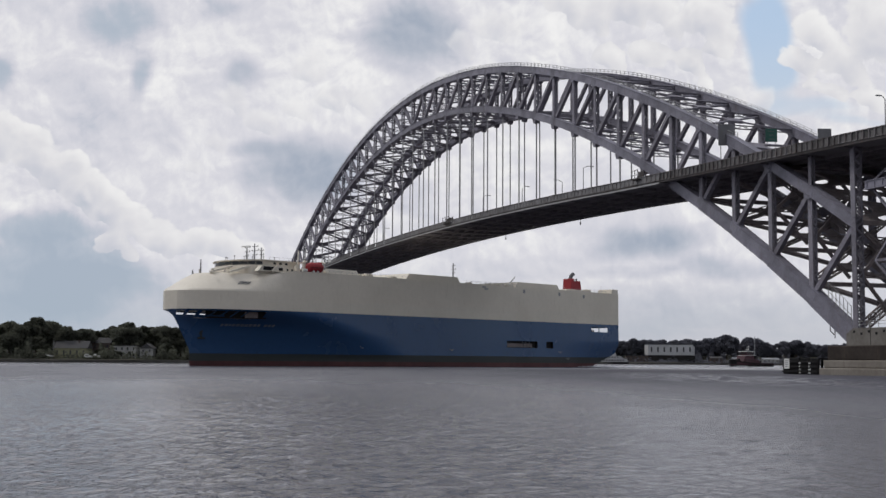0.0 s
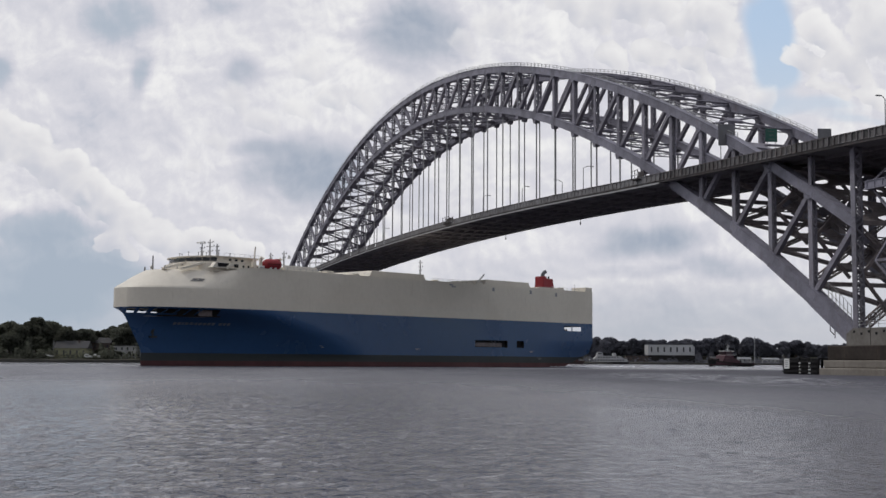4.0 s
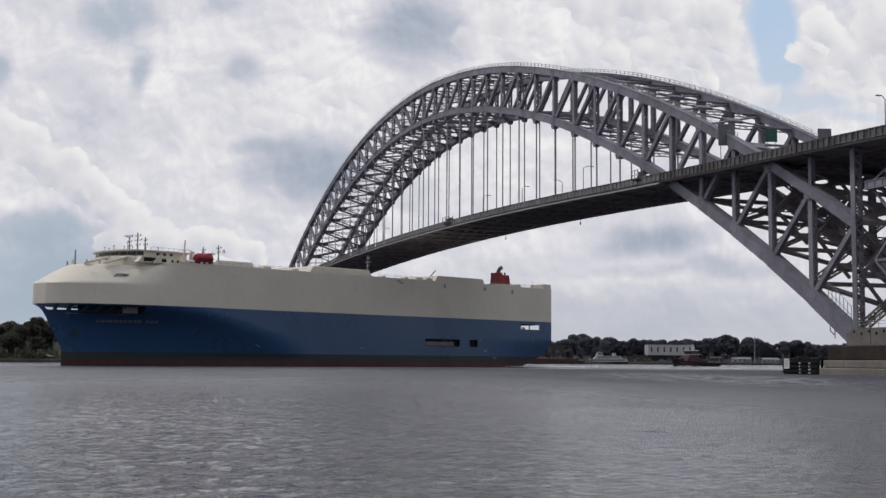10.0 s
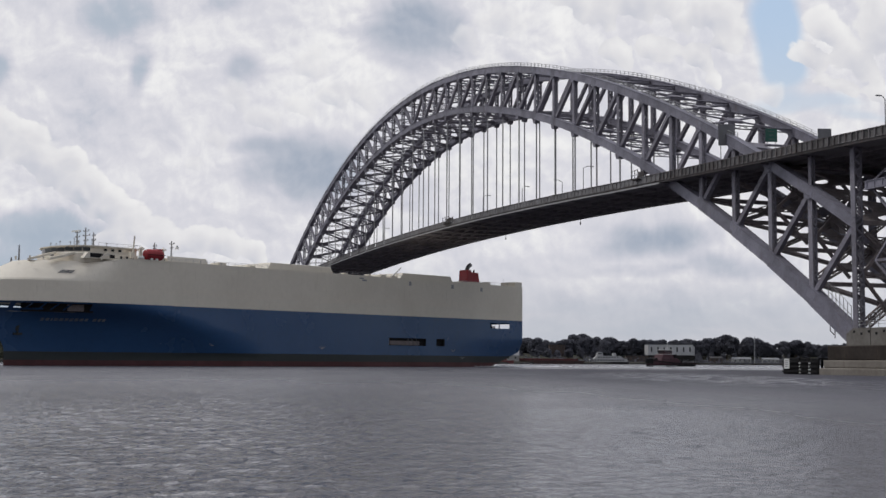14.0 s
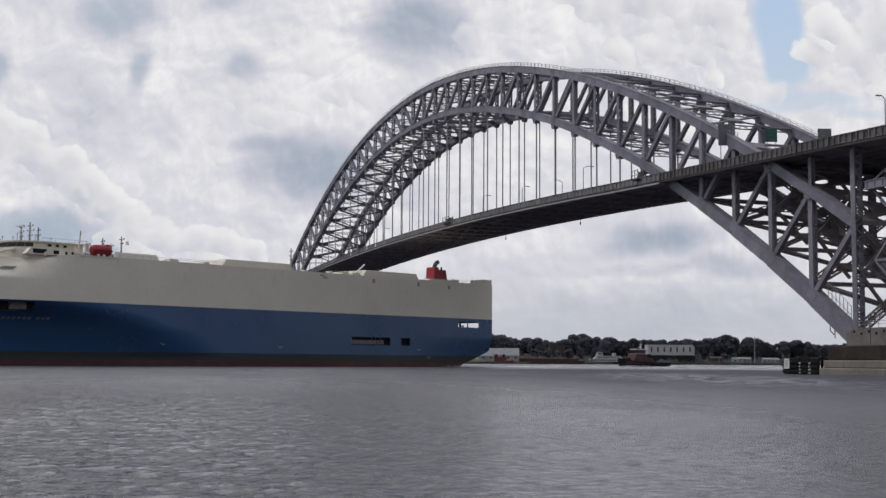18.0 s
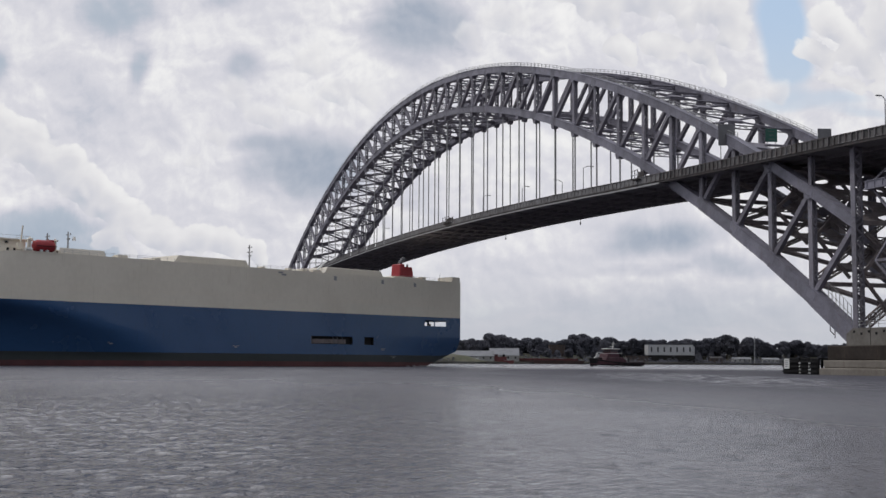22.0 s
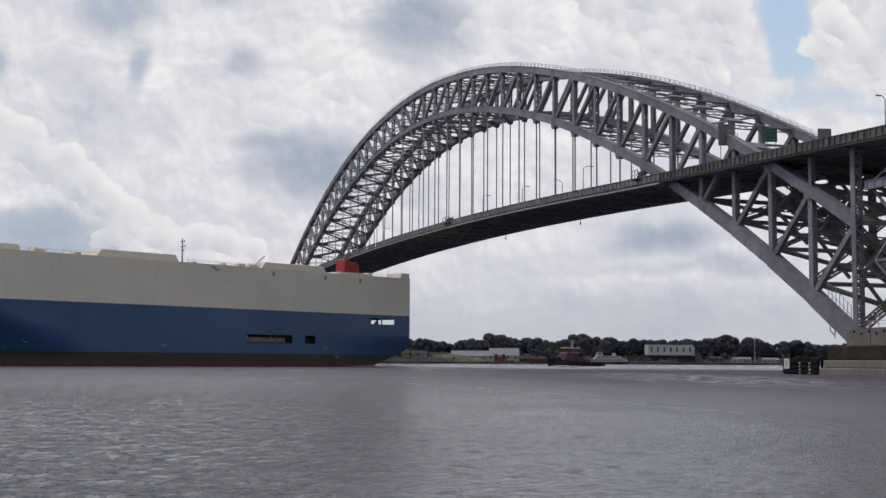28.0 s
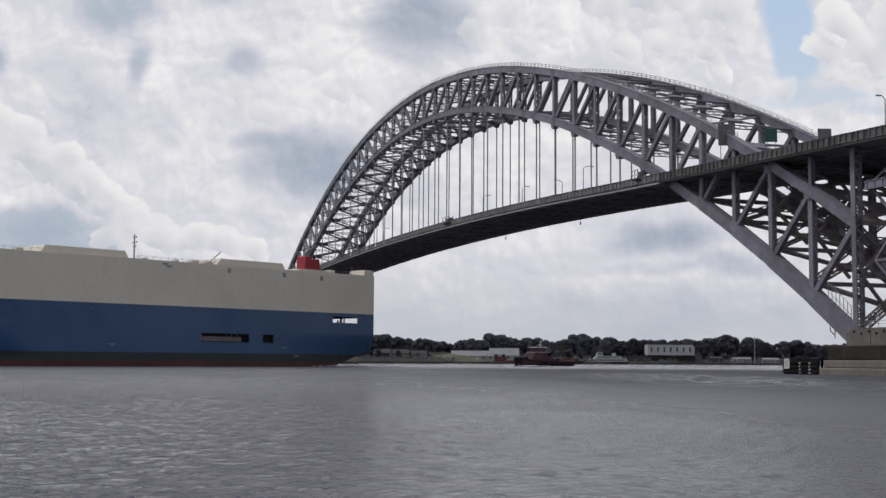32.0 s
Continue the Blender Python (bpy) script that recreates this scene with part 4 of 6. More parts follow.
    def slope(x, z, out=0.0):
        """A point on the leaning forecastle side."""
        w = ease(162, 186, x) * (0.25 + 0.27 * (z - 23.4) / 1.6)
        return Vector((x - 9.5 * w, (half(x, 16.46) + 0.3 * ease(168, 190, x)) * (1 - 0.20 * w) + out, z + out))

    def strip(z0, z1, out):
        return Geo().quad_ring([slope(181.0, z0), slope(184.6, z0), slope(184.6, z1), slope(181.0, z1)], [slope(181.0, z0, out), slope(184.6, z0, out), slope(184.6, z1, out), slope(181.0, z1, out)])
    grille = part("vent_grille", strip(23.75, 24.75, 0.05), BEIGE, ship, "grey slatted grille")
    for k in range(4):
        part("slat", strip(23.85 + k * 0.22, 23.97 + k * 0.22, 0.10), SIGN_BACK, grille)
    for x, z in ((134.4, 6.0), (94.8, 5.6), (36.4, 5.4), (31.5, 3.0)):
        g = Geo()
        for dx, dz, w, h in ((-0.7, 0.25, 0.9, 0.16), (0.7, 0.25, 0.9, 0.16), (0, -0.15, 1.1, 0.2), (0, 0.05, 0.2, 0.5)):
            g.box((x + dx, half(x, z) + 0.03, z + dz), (w, 0.05, h))
        part("hull_mark", g, GREY_PANEL, ship, "scuffed white mark")
    # the name as plain bars
    x = 182.0
    for w in (0.8, 0.9, 0.5, 0.9, 1.0, 0.8, 0.9, 0.9, 0.9, 0.8, 0, 0.9, 0.8, 0.8):
        if w:
            lo = [Vector((q, half(q, 11.7), 11.7)) for q in (x, x - w)]
            hi = [Vector((q, half(q, 12.4), 12.4)) for q in (x, x - w)]
            out = Vector((0.02, 0.05, 0))
            part("name_bar", Geo().quad_ring([lo[0], lo[1], hi[1], hi[0]], [lo[0] + out, lo[1] + out, hi[1] + out, hi[0] + out]), LETTER, ship, "worn pale lettering bar")
        x -= w + 0.34 if w else 0.9
    for s in (1, -1):
        y = half(186.5, 8.6) * s
        g = Geo().tube((186.5, y, 9.6), (186.9, y + s * 0.35, 7.9), 0.22, 0.22, 8).bar((185.6, y + s * 0.4, 8.2), (187.9, y + s * 0.25, 8.2), 0.5, 0.5).tube((186.4, y - s * 0.5, 9.9), (186.5, y + s * 0.3, 9.6), 0.75, 0.85, 12)
        part("anchor", g, BOOT_DARK, ship, "dark stocked anchor in its pocket")
    return upper


def rounded_house(x0, x1, b, z0, z1, nose):
    """A deckhouse whose forward end bulges by nose."""
    pts = [(x0, -b), (x1, -b)] + [(x1 + nose * math.cos(a), b * math.sin(a)) for a in np.linspace(-math.pi / 2.4, math.pi / 2.4, 11)] + [(x1, b), (x0, b)]
    return Geo().prism(pts, z0, z1, "z"), pts


def pole_mast(x, y, z0, z1, arms):
    """A mast with cross arms; arms are (height, reach)."""
    m = part("mast", Geo().tube((x, y, z0), (x, y, z1), 0.28, 0.16, 10), GREY_PANEL, ship, "grey steel mast")
    for z, r in arms:
        part("cross_arm", Geo().bar((x, y - r * 0.6, z), (x, y + r, z), 0.12, 0.12).box((x, y + r, z + 0.2), (0.22, 0.22, 0.4)).box((x, y - r * 0.6, z + 0.15), (0.3, 0.2, 0.25)), GREY_PANEL, m)
    return m


def build_topsides():
    # forward house and wheelhouse
    g, _ = rounded_house(140, 172, 12.0, 27.0, 29.7, 6.0)
    house = part("forward_house", g, BEIGE, ship, "beige deckhouse", bevel=0.12)
    g, pts = rounded_house(158, 170.0, 11.6, 29.7, 31.35, 7.0)
    wheel = part("wheelhouse", g, BEIGE, ship, "beige wheelhouse with a band of dark windows")
    front = pts[2:-2]
    for (ax, ay), (bx, by) in zip(front, front[1:]):
        d = Vector((bx - ax, by - ay, 0))
        n = Vector((d.y, -d.x, 0)).normalized() * 0.05
        a, b = Vector((ax, ay, 0)) + d * 0.03 + n, Vector((ax, ay, 0)) + d * 0.97 + n
        part("window", Geo().bar(a + UP * 30.65, b + UP * 30.65, 0.08, 1.0), GLASS, wheel, "dark glass pane")
    for y in (11.64, -11.64):
        for x in (167.6, 165.4, 163.2):
            part("window", Geo().box((x, y, 30.7), (0.9, 0.1, 0.6)), GLASS, wheel, "dark glass pane")
    g, _ = rounded_house(156, 170.2, 12.3, 31.35, 31.65, 7.4)
    part("roof", g, BEIGE, wheel)
    for x, y, h in ((176, 3, 1.3), (175, 6.5, 1.0), (174, 9, 0.9), (171, 10.5, 1.6), (169, 8, 1.2), (173, 5, 2.2), (177, 0, 0.9), (166, 9.5, 1.1), (172, -6, 1.4)):
        part("aerial", Geo().tube((x, y, 31.6), (x, y, 31.6 + h), 0.09, 0.06, 6).box((x, y, 31.6 + h), (0.3, 0.3, 0.25)), GREY_PANEL, wheel)
    g = Geo()
    for y in np.linspace(-11.5, 11.5, 13):
        g.tube((157, y, 31.65), (157, y, 32.6), 0.04, None, 5)
    g.bar((157, -11.5, 32.6), (157, 11.5, 32.6), 0.06, 0.06)
    for x in np.linspace(157, 170, 8):
        g.tube((x, 12.1, 31.65), (x, 12.1, 32.5), 0.04, None, 5)
    g.bar((157, 12.1, 32.5), (170, 12.1, 32.5), 0.06, 0.06)
    part("roof_railing", g, RAIL, wheel)
    for x in (163.0, 161.2, 159.4, 157.6, 149.5, 147.0, 144.5):
        part("porthole", Geo().box((x, 12.02, 28.95), (0.6, 0.1, 0.7)), GLASS, house, "small dark window")
    for a, b in ((178.2, 2.6), (177.4, 5.0), (176.0, 7.6)):
        part("front_window", Geo().box((a - 0.35, b, 29.2), (0.5, 0.9, 0.5)), GLASS, house, "small dark window")
    # bridge wing with its dark recess and raking brace
    wing = part("bridge_wing", Geo().prism([(164.5, 28.1), (175.0, 28.1), (173.6, 29.72), (164.5, 29.72)], 11.4, 13.3), BEIGE, ship, "beige bridge wing")
    part("wing_opening", Geo().box((171.2, 13.3, 28.95), (3.8, 0.12, 1.1)), BLACK, wing, "dark opening")
    part("raking_brace", Geo().bar((170.2, 13.55, 28.0), (167.9, 13.55, 29.6), 0.4, 0.8), BEIGE, wing)
    part("side_window", Geo().box((166.6, 13.3, 28.9), (1.5, 0.14, 0.9)), BLACK, wing)
    # fan-shaped rails on the forecastle leading to the house
    for y, x in ((5, 186), (9, 182.5)):
        part("ventilator_trunk", Geo().bar((x, y, 27.5), (x - 7.5, y, 29.6), 1.2, 0.6), BEIGE, ship)
    for x, y in ((187, 7.5), (188.5, 3), (184.5, 9.8)):
        part("bollard", Geo().tube((x, y, 27.2), (x, y, 28.2), 0.25, None, 8), BEIGE, ship)
    pole_mast(186, 0, 27.2, 31.4, ())
    pole_mast(168.3, 2.7, 31.6, 37.2, ((36.2, 1.5), (35.0, 2.0), (33.6, 1.2)))
    m = pole_mast(169.6, 0.6, 31.6, 36.2, ((35.9, 1.5), (34.6, 1.2), (33.4, 0.9)))
    part("radar_scanner", Geo().bar((169.9, -1.6, 36.3), (169.9, 2.4, 36.3), 0.35, 0.35), WHITE, m)
    pole_mast(166.4, 3.6, 31.6, 36.0, ((35.0, 0.8), (33.8, 1.0)))
    pole_mast(150.6, 9.0, 29.7, 34.0, ((33.0, 0.9), (32.2, 0.6)))
    part("boat_derrick", Geo().bar((160.6, 13.6, 28.6), (160.0, 13.6, 34.9), 0.3, 0.3).bar((160.4, 13.6, 31.0), (161.6, 13.6, 28.4), 0.2, 0.2).box((161.0, 14.0, 29.6), (1.2, 1.0, 1.6)), BEIGE, ship)
    m = pole_mast(142.4, 5.2, 29.6, 35.3, ((34.4, 1.2), (33.2, 0.7)))
    part("satellite_dome", Geo().tube((141.2, 6.2, 33.0), (141.2, 6.2, 34.0), 0.55, 0.3, 12), WHITE, m)
    pole_mast(79.2, 1.7, 28.4, 36.6, ((35.6, 0.9), (34.2, 1.2), (33.0, 0.7)))
    pole_mast(186, -4, 27.2, 28.4, ())
    # lifeboat in its davits, hung at the ship's side
    rings = []
    g = Geo()
    for k in np.linspace(-1, 1, 13):
        r = max(1 - abs(k) ** 5, 0.02) ** 0.5
        ring = []
        for a in np.linspace(0, math.tau, 16, endpoint=False):
            ring.append(len(g.v))
            g.v.append((155.0 + 3.2 * k, 15.2 + 1.6 * r * math.cos(a), 30.0 + 1.6 * r * math.sin(a) * (1.0 if math.sin(a) < 0 else 0.95)))
        rings.append(ring)
    for r0, r1 in zip(rings, rings[1:]):
        for i in range(16):
            g.f.append((r0[i], r0[(i + 1) % 16], r1[(i + 1) % 16], r1[i]))
    g.f += [tuple(rings[0]), tuple(rings[-1])]
    boat = part("lifeboat", g, RED, ship, "red enclosed lifeboat in its davits", smooth=True)
    part("cockpit", Geo().box((153.2, 15.2, 31.3), (1.4, 1.4, 0.7)), RED, boat, bevel=0.1)
    part("fender_line", Geo().bar((152.2, 16.82, 29.9), (157.8, 16.82, 29.9), 0.08, 0.14), BLACK, boat)
    for x in (151.6, 158.6):
        part("davit", Geo().prism([(x - 0.5, 27.6), (x + 0.5, 27.6), (x + 0.4, 31.6), (x - 0.2, 32.2), (x - 0.4, 31.0)], 14.2, 14.7), BEIGE, ship)
        part("davit_arm", Geo().bar((x, 14.4, 31.8), (x, 16.0, 31.5), 0.35, 0.35), BEIGE, ship)
    plat = part("boat_platform", Geo().box((155.8, 15.3, 28.35), (11.0, 1.9, 0.3)), BEIGE, ship)
    for x in (156.2, 154.6):
        part("white_buoy", Geo().tube((x, 16.0, 28.8), (x, 16.4, 28.8), 0.4, None, 12), WHITE, plat)
    part("raft_canister", Geo().tube((158.6, 15.9, 28.95), (160.4, 15.9, 28.95), 0.4, None, 12), WHITE, plat)
    # bulwarks that lean inboard along the deck edge
    for x0, x1, y, z0, z1 in ((137.5, 150.5, 15.9, 28.2, 30.0),):
        g = Geo().quad_ring([(x0, y, z0), (x1, y, z0), (x1, y - 0.14, z0), (x0, y - 0.14, z0)], [(x0, y - 0.9, z1), (x1, y - 0.9, z1), (x1, y - 1.04, z1), (x0, y - 1.04, z1)])
        part("bulwark", g, BEIGE, ship, "pale bulwark leaning inboard")
    # boxes and housings along the weather deck
    for x0, x1, y0, y1, z in ((36.2, 60, -13, 15.0, 30.4), (90, 114.5, -13, 14.6, 30.5)):
        g = Geo().prism([(x0 - 0.8, 28.4), (x1 + 0.8, 28.4), (x1 - 0.6, z), (x0 + 0.5, z)], y0, y1)
        part("deck_housing", g, BEIGE, ship, "long low beige deck housing", bevel=0.15)
    for x, y, w, h in ((139.0, 13, 3.4, 1.5), (131.5, 13.5, 3.0, 1.0), (121.0, 14, 2.0, 0.8), (144.5, 13.2, 2.4, 1.2), (67.8, 13.6, 2.6, 1.0), (63.6, 14.2, 3.0, 0.9), (74.5, 14.4, 1.1, 0.8), (84.5, 14.0, 1.6, 0.6), (16.0, 13.0, 2.2, 1.2), (126, 4, 3, 1.6)):
        part("mushroom_vent", Geo().box((x, y, 28.4 + h / 2), (w, 2.2, h)), BEIGE, ship, bevel=0.12)
    part("deck_crane", Geo().bar((62.5, 13.0, 29.0), (57.0, 11.5, 32.4), 0.35, 0.4), WHITE, ship, "white derrick arm")
    # funnel
    fun = part("funnel", Geo().prism([(20.2, 28.4), (27.0, 28.4), (26.6, 33.4), (24.6, 33.4), (24.6, 32.6), (21.0, 32.6)], 9.6, 13.8), RED, ship, "red funnel", bevel=0.25)
    g = Geo()
    last = None
    for k in range(7):
        a = k / 6 * 1.25
        p = Vector((25.0 - 2.6 * (1 - math.cos(a)), 11.9, 33.0 + 2.4 * math.sin(a)))
        if last is not None:
            g.tube(last, p, 0.72, 0.72, 12)
        last = p
    part("exhaust_pipe", g, SIGN_BACK, fun, "sooty grey curved exhaust pipe")
    for x, y in ((22.6, 11.0), (22.6, 12.9), (25.2, 11.2)):
        part("exhaust_stub", Geo().tube((x, y, 32.5), (x, y, 33.5), 0.3, None, 10), BLACK, fun)
    part("funnel_base", Geo().prism([(16.8, 28.4), (30.6, 28.4), (30.2, 29.2), (18.0, 29.2)], 7.0, 14.8), BEIGE, ship, bevel=0.1)
    # raised corners at the stern
    for y in (12.6, -12.6):
        part("stern_block", Geo().prism([(0.05, 28.4), (4.2, 28.4), (3.9, 30.2), (0.05, 30.2)], y - 3.4, y + 3.4), BEIGE, ship, "raised beige stern block", bevel=0.15)
    part("ensign_staff", Geo().tube((6.4, 12.5, 28.4), (6.4, 12.5, 31.4), 0.08, 0.05, 6), GREY_PANEL, ship)
    # deck-edge railings
    for a, b in ((8, 34), (61, 88), (116, 150)):
        g = Geo()
        for x in np.arange(a, b, 2.4):
            g.box((x, 15.9, 28.95), (0.06, 0.06, 1.0))
        for z in (29.4, 29.0):
            g.bar((a, 15.9, z), (b, 15.9, z), 0.05, 0.05)
        part("deck_railing", g, RAIL, ship)


build_hull()
build_topsides()


# ---- bridge pier and fender ----
def build_pier(name, x_sign, label):
    pier = thing(name, Matrix(), label, "pier")
    s = x_sign
    def block(part_name, x0, x1, y, z0, z1, mat, tag="", bevel=0.15):
        part(part_name, Geo().box((s * (x0 + x1) / 2, 0, (z0 + z1) / 2), (x1 - x0, 2 * y, z1 - z0)), mat, pier, tag, bevel=bevel)
    block("footing", 248.2, 300, 17.0, -2, 1.15, PLINTH, "pale tide-stained concrete footing")
    block("plinth", 248.9, 299, 16.6, 1.15, 2.45, PLINTH, "pale concrete ledge")
    block("stone_course", 249.8, 297, 16.4, 2.45, 4.85, PIER_DARK, "dark stained stone course")
    for y in (-TRUSS_Y, TRUSS_Y):
        g = Geo().prism([(s * 251.2, 4.85), (s * 275, 4.85), (s * 275, 7.8), (s * 253.0, 7.8), (s * 251.2, 6.9)], y - 2.3, y + 2.3)
        part("skewback", g, CONCRETE, pier, "concrete skewback under the arch foot", bevel=0.05)
        for k in range(6):
            part("drain_hole", Geo().box((s * (253.4 + 1.9 * k), y - 2.31, 7.2 - 0.35 * (k % 2)), (0.5, 0.06, 0.4)), BLACK, pier)
        part("joint", Geo().box((s * 257.6, y - 2.31, 6.3), (0.12, 0.05, 2.9)), PIER_DARK, pier)
        g = Geo()
        for k in range(9):
            g.box((s * (254.5 + 2.4 * k), y - 2.0, 8.35), (0.08, 0.08, 1.1))
        part("pier_railing", g.box((s * 264, y - 2.0, 8.9), (19.4, 0.07, 0.07)).box((s * 264, y - 2.0, 8.4), (19.4, 0.06, 0.06)), RAIL, pier)
    block("pier_wall", 262, 296, 10.0, 4.85, 7.2, CONCRETE)
    return pier


build_pier("bridge_pier", 1, "stained concrete pier carrying the arch foot in water")
build_pier("bridge_pier", -1, "stained concrete pier carrying the far arch foot")


def build_fender():
    f = thing("timber_fender", pose(237.4, -16.6, 0), "black timber fender dolphin with a white board beside pier", "fender")
    for k in range(3):
        x0, x1 = ((0, 4.9), (5.3, 7.7), (8.1, 10.4))[k]
        n = int((x1 - x0) / 0.42)
        for i in range(n):
            x = x0 + 0.21 + i * (x1 - x0 - 0.42) / max(n - 1, 1)
            part("timber_post", Geo().tube((x, 0, -2.0), (x, 0, 2.55 + 0.12 * ((i * 7) % 3)), 0.21, None, 8), BLACK, f)
        for z in (0.5, 1.35, 2.2):
            part("waler", Geo().box(((x0 + x1) / 2, -0.3, z), (x1 - x0, 0.2, 0.28)), BLACK, f)
        part("cap_timber", Geo().box(((x0 + x1) / 2, 0.9, 2.7), (x1 - x0, 2.2, 0.25)), BLACK, f)
        for i in range(max(n // 2, 2)):
            x = x0 + 0.3 + i * (x1 - x0 - 0.6) / max(n // 2 - 1, 1)
            part("timber_post", Geo().tube((x, 2.0, -2.0), (x, 2.0, 2.5), 0.2, None, 8), BLACK, f)
    for x in (5.1, 7.9):
        for z in (0.3, 0.85, 1.4, 1.95):
            part("cleat", Geo().box((x, -0.2, z), (0.34, 0.2, 0.22)), WHITE, f, "white reflector")
    board = part("sign_board", Geo().box((1.6, -0.46, 1.85), (1.55, 0.06, 1.75)), WHITE, f, "white notice board")
    for k in range(4):
        part("text_bar", Geo().box((1.6, -0.5, 2.4 - k * 0.36), (1.0 - 0.12 * (k % 2), 0.02, 0.16)), GREY_PANEL, board)


build_fender()


# ---- what stands on the bridge ----
def sign_panel(name, x, y, z, w, h, mat, label, posts=True):
    s = thing(name, pose(x, y, 0, 0, 0, 72), label, "road sign", "signs on the bridge")
    part("panel", Geo().box((0, 0, z), (w, 0.12, h)), mat, s, bevel=0.02)
    road = deck_z(x) - 1.3
    for dx in (-w * 0.35, w * 0.35):
        part("post", Geo().tube((dx, 0.14, road), (dx, 0.14, z + h * 0.4), 0.09, None, 8), GREY_PANEL, s)
    return s


green = sign_panel("green_road_sign", 212.6, -2.0, 47.9, 2.4, 2.7, GREEN_SIGN, "green road sign above the bridge deck")
for k in range(3):
    part("text_bar", Geo().box((0, -0.08, 48.7 - k * 0.8), (1.3 - 0.3 * (k % 2), 0.03, 0.07)), SIGN_BACK, green, "pale lettering bar")
sign_panel("grey_road_sign", 211.9, -11.9, 47.4, 3.4, 4.2, SIGN_BACK, "blank grey back of a sign by the truss")
sign_panel("grey_road_sign", 244.6, -12.3, 41.9, 2.4, 2.3, SIGN_BACK, "blank grey back of a sign over the parapet")


def street_lamp(x, y, h, arm):
    s = thing("street_lamp", pose(x, y, deck_z(x) - 1.3), "slim grey street lamp on the bridge deck", "street lamp", "lamps along the bridge deck")
    part("pole", Geo().tube((0, 0, 0), (0, 0, h), 0.13, 0.08, 8), GREY_PANEL, s)
    part("arm", Geo().tube((0, 0, h), (0, arm * 0.5, h + 0.5), 0.07, None, 6).tube((0, arm * 0.5, h + 0.5), (0, arm, h + 0.55), 0.07, None, 6), GREY_PANEL, s)
    part("lamp_head", Geo().box((0, arm * 1.1, h + 0.5), (0.35, 0.9, 0.2)), GREY_PANEL, s)


for x, y, h, arm in ((141.5, -10.4, 7.6, 2.2), (128.5, -10.4, 5.2, -1.8), (69.5, -10.4, 7.0, 1.8), (101.0, -10.4, 6.4, 1.6), (12.0, 10.4, 7.0, -2.0), (-40, -10.4, 7.0, 1.8), (-90, 10.4, 7.0, -1.8), (258.6, -10.4, 6.6, -1.2)):
    street_lamp(x, y, h, arm)


def inspection_box(x, y, z, w, d, h, label):
    s = thing("maintenance_platform", pose(x, y, z), label, "platform")
    part("platform_floor", Geo().box((0, 0, 0.1), (w, d, 0.2)), EDGE_STEEL, s)
    for sx in (-w / 2, 0, w / 2):
        for sy in (-d / 2, d / 2):
            part("post", Geo().box((sx, sy, h / 2 + 0.1), (0.12, 0.12, h)), EDGE_STEEL, s)
    for zz in (h * 0.5, h):
        part("rail", Geo().box((0, -d / 2, zz), (w, 0.1, 0.1)), EDGE_STEEL, s)
    part("canvas_side", Geo().box((0, d / 2, h * 0.5), (w, 0.06, h * 0.9)), EDGE_STEEL, s)


inspection_box(48.5, -14.6, deck_z(48.5) - 1.0, 6.0, 1.4, 2.0, "small dark work platform hung on the parapet")
inspection_box(178.6, -14.4, deck_z(179.5) - 0.6, 2.6, 1.6, 2.2, "small dark equipment cabin at the parapet")


# ---- land ----
def leaf_surface(name, base, other, vary):
    """Leaves: matt, letting part of the light through, uneven from clump to clump and tree to tree."""
    k = Nodes(name)
    co = k.world_coords()
    tone = k.span(k.math("ADD", k.math("MULTIPLY", k.noise(co, 0.5, 4), 0.5), k.math("MULTIPLY", k.noise(co, 0.09, 3), 0.5)), 0.38, 0.62)
    colour = k.mix(tone, c4(base), c4(other))
    rnd = k.add("ObjectInfo").outputs["Random"]
    colour = k.mix(1.0, colour, k.add("HueSaturation", Color=(1, 1, 1, 1), Value=k.span(rnd, 0, 1, 1 - vary, 1 + vary)).outputs[0], "MULTIPLY")
    k.n.remove(k.bsdf)
    both = k.n.new("ShaderNodeMixShader")
    both.inputs[0].default_value = 0.45
    k.l.new(k.add("BsdfDiffuse", Color=colour).outputs[0], both.inputs[1])
    k.l.new(k.add("BsdfTranslucent", Color=colour).outputs[0], both.inputs[2])
    k.l.new(both.outputs[0], k.n["Material Output"].inputs["Surface"])
    return k.mat


LEAF = leaf_surface("dark_foliage", (0.108, 0.114, 0.092), (0.138, 0.142, 0.110), 0.22)
# distance haze put into the colour: paler and bluer than the near leaves
LEAF_HAZED = leaf_surface("haze_tinted_foliage", (0.150, 0.153, 0.182), (0.172, 0.174, 0.200), 0.10)
BARK = surface("bark", (0.09, 0.07, 0.055), None, 0.9)
EARTH = surface("bank_earth", (0.055, 0.05, 0.04), (0.035, 0.038, 0.026), 0.95, 0.0, 0.3, 0.03, 0.9, 0.1)
BANK_DARK = surface("dark_bank", (0.03, 0.028, 0.027), (0.016, 0.016, 0.015), 0.95, 0.0, 0.8, 0.1, 0.9, 0.1)
SHORE = [(-250, -420), (-256, -204), (-258, -150), (-256, -66), (-254, -5), (-262, 40), (-425, 62), (-478, 127), (-571, 255), (-684, 418), (-725, 569), (-734, 716), (-716, 850), (-640, 1150)]


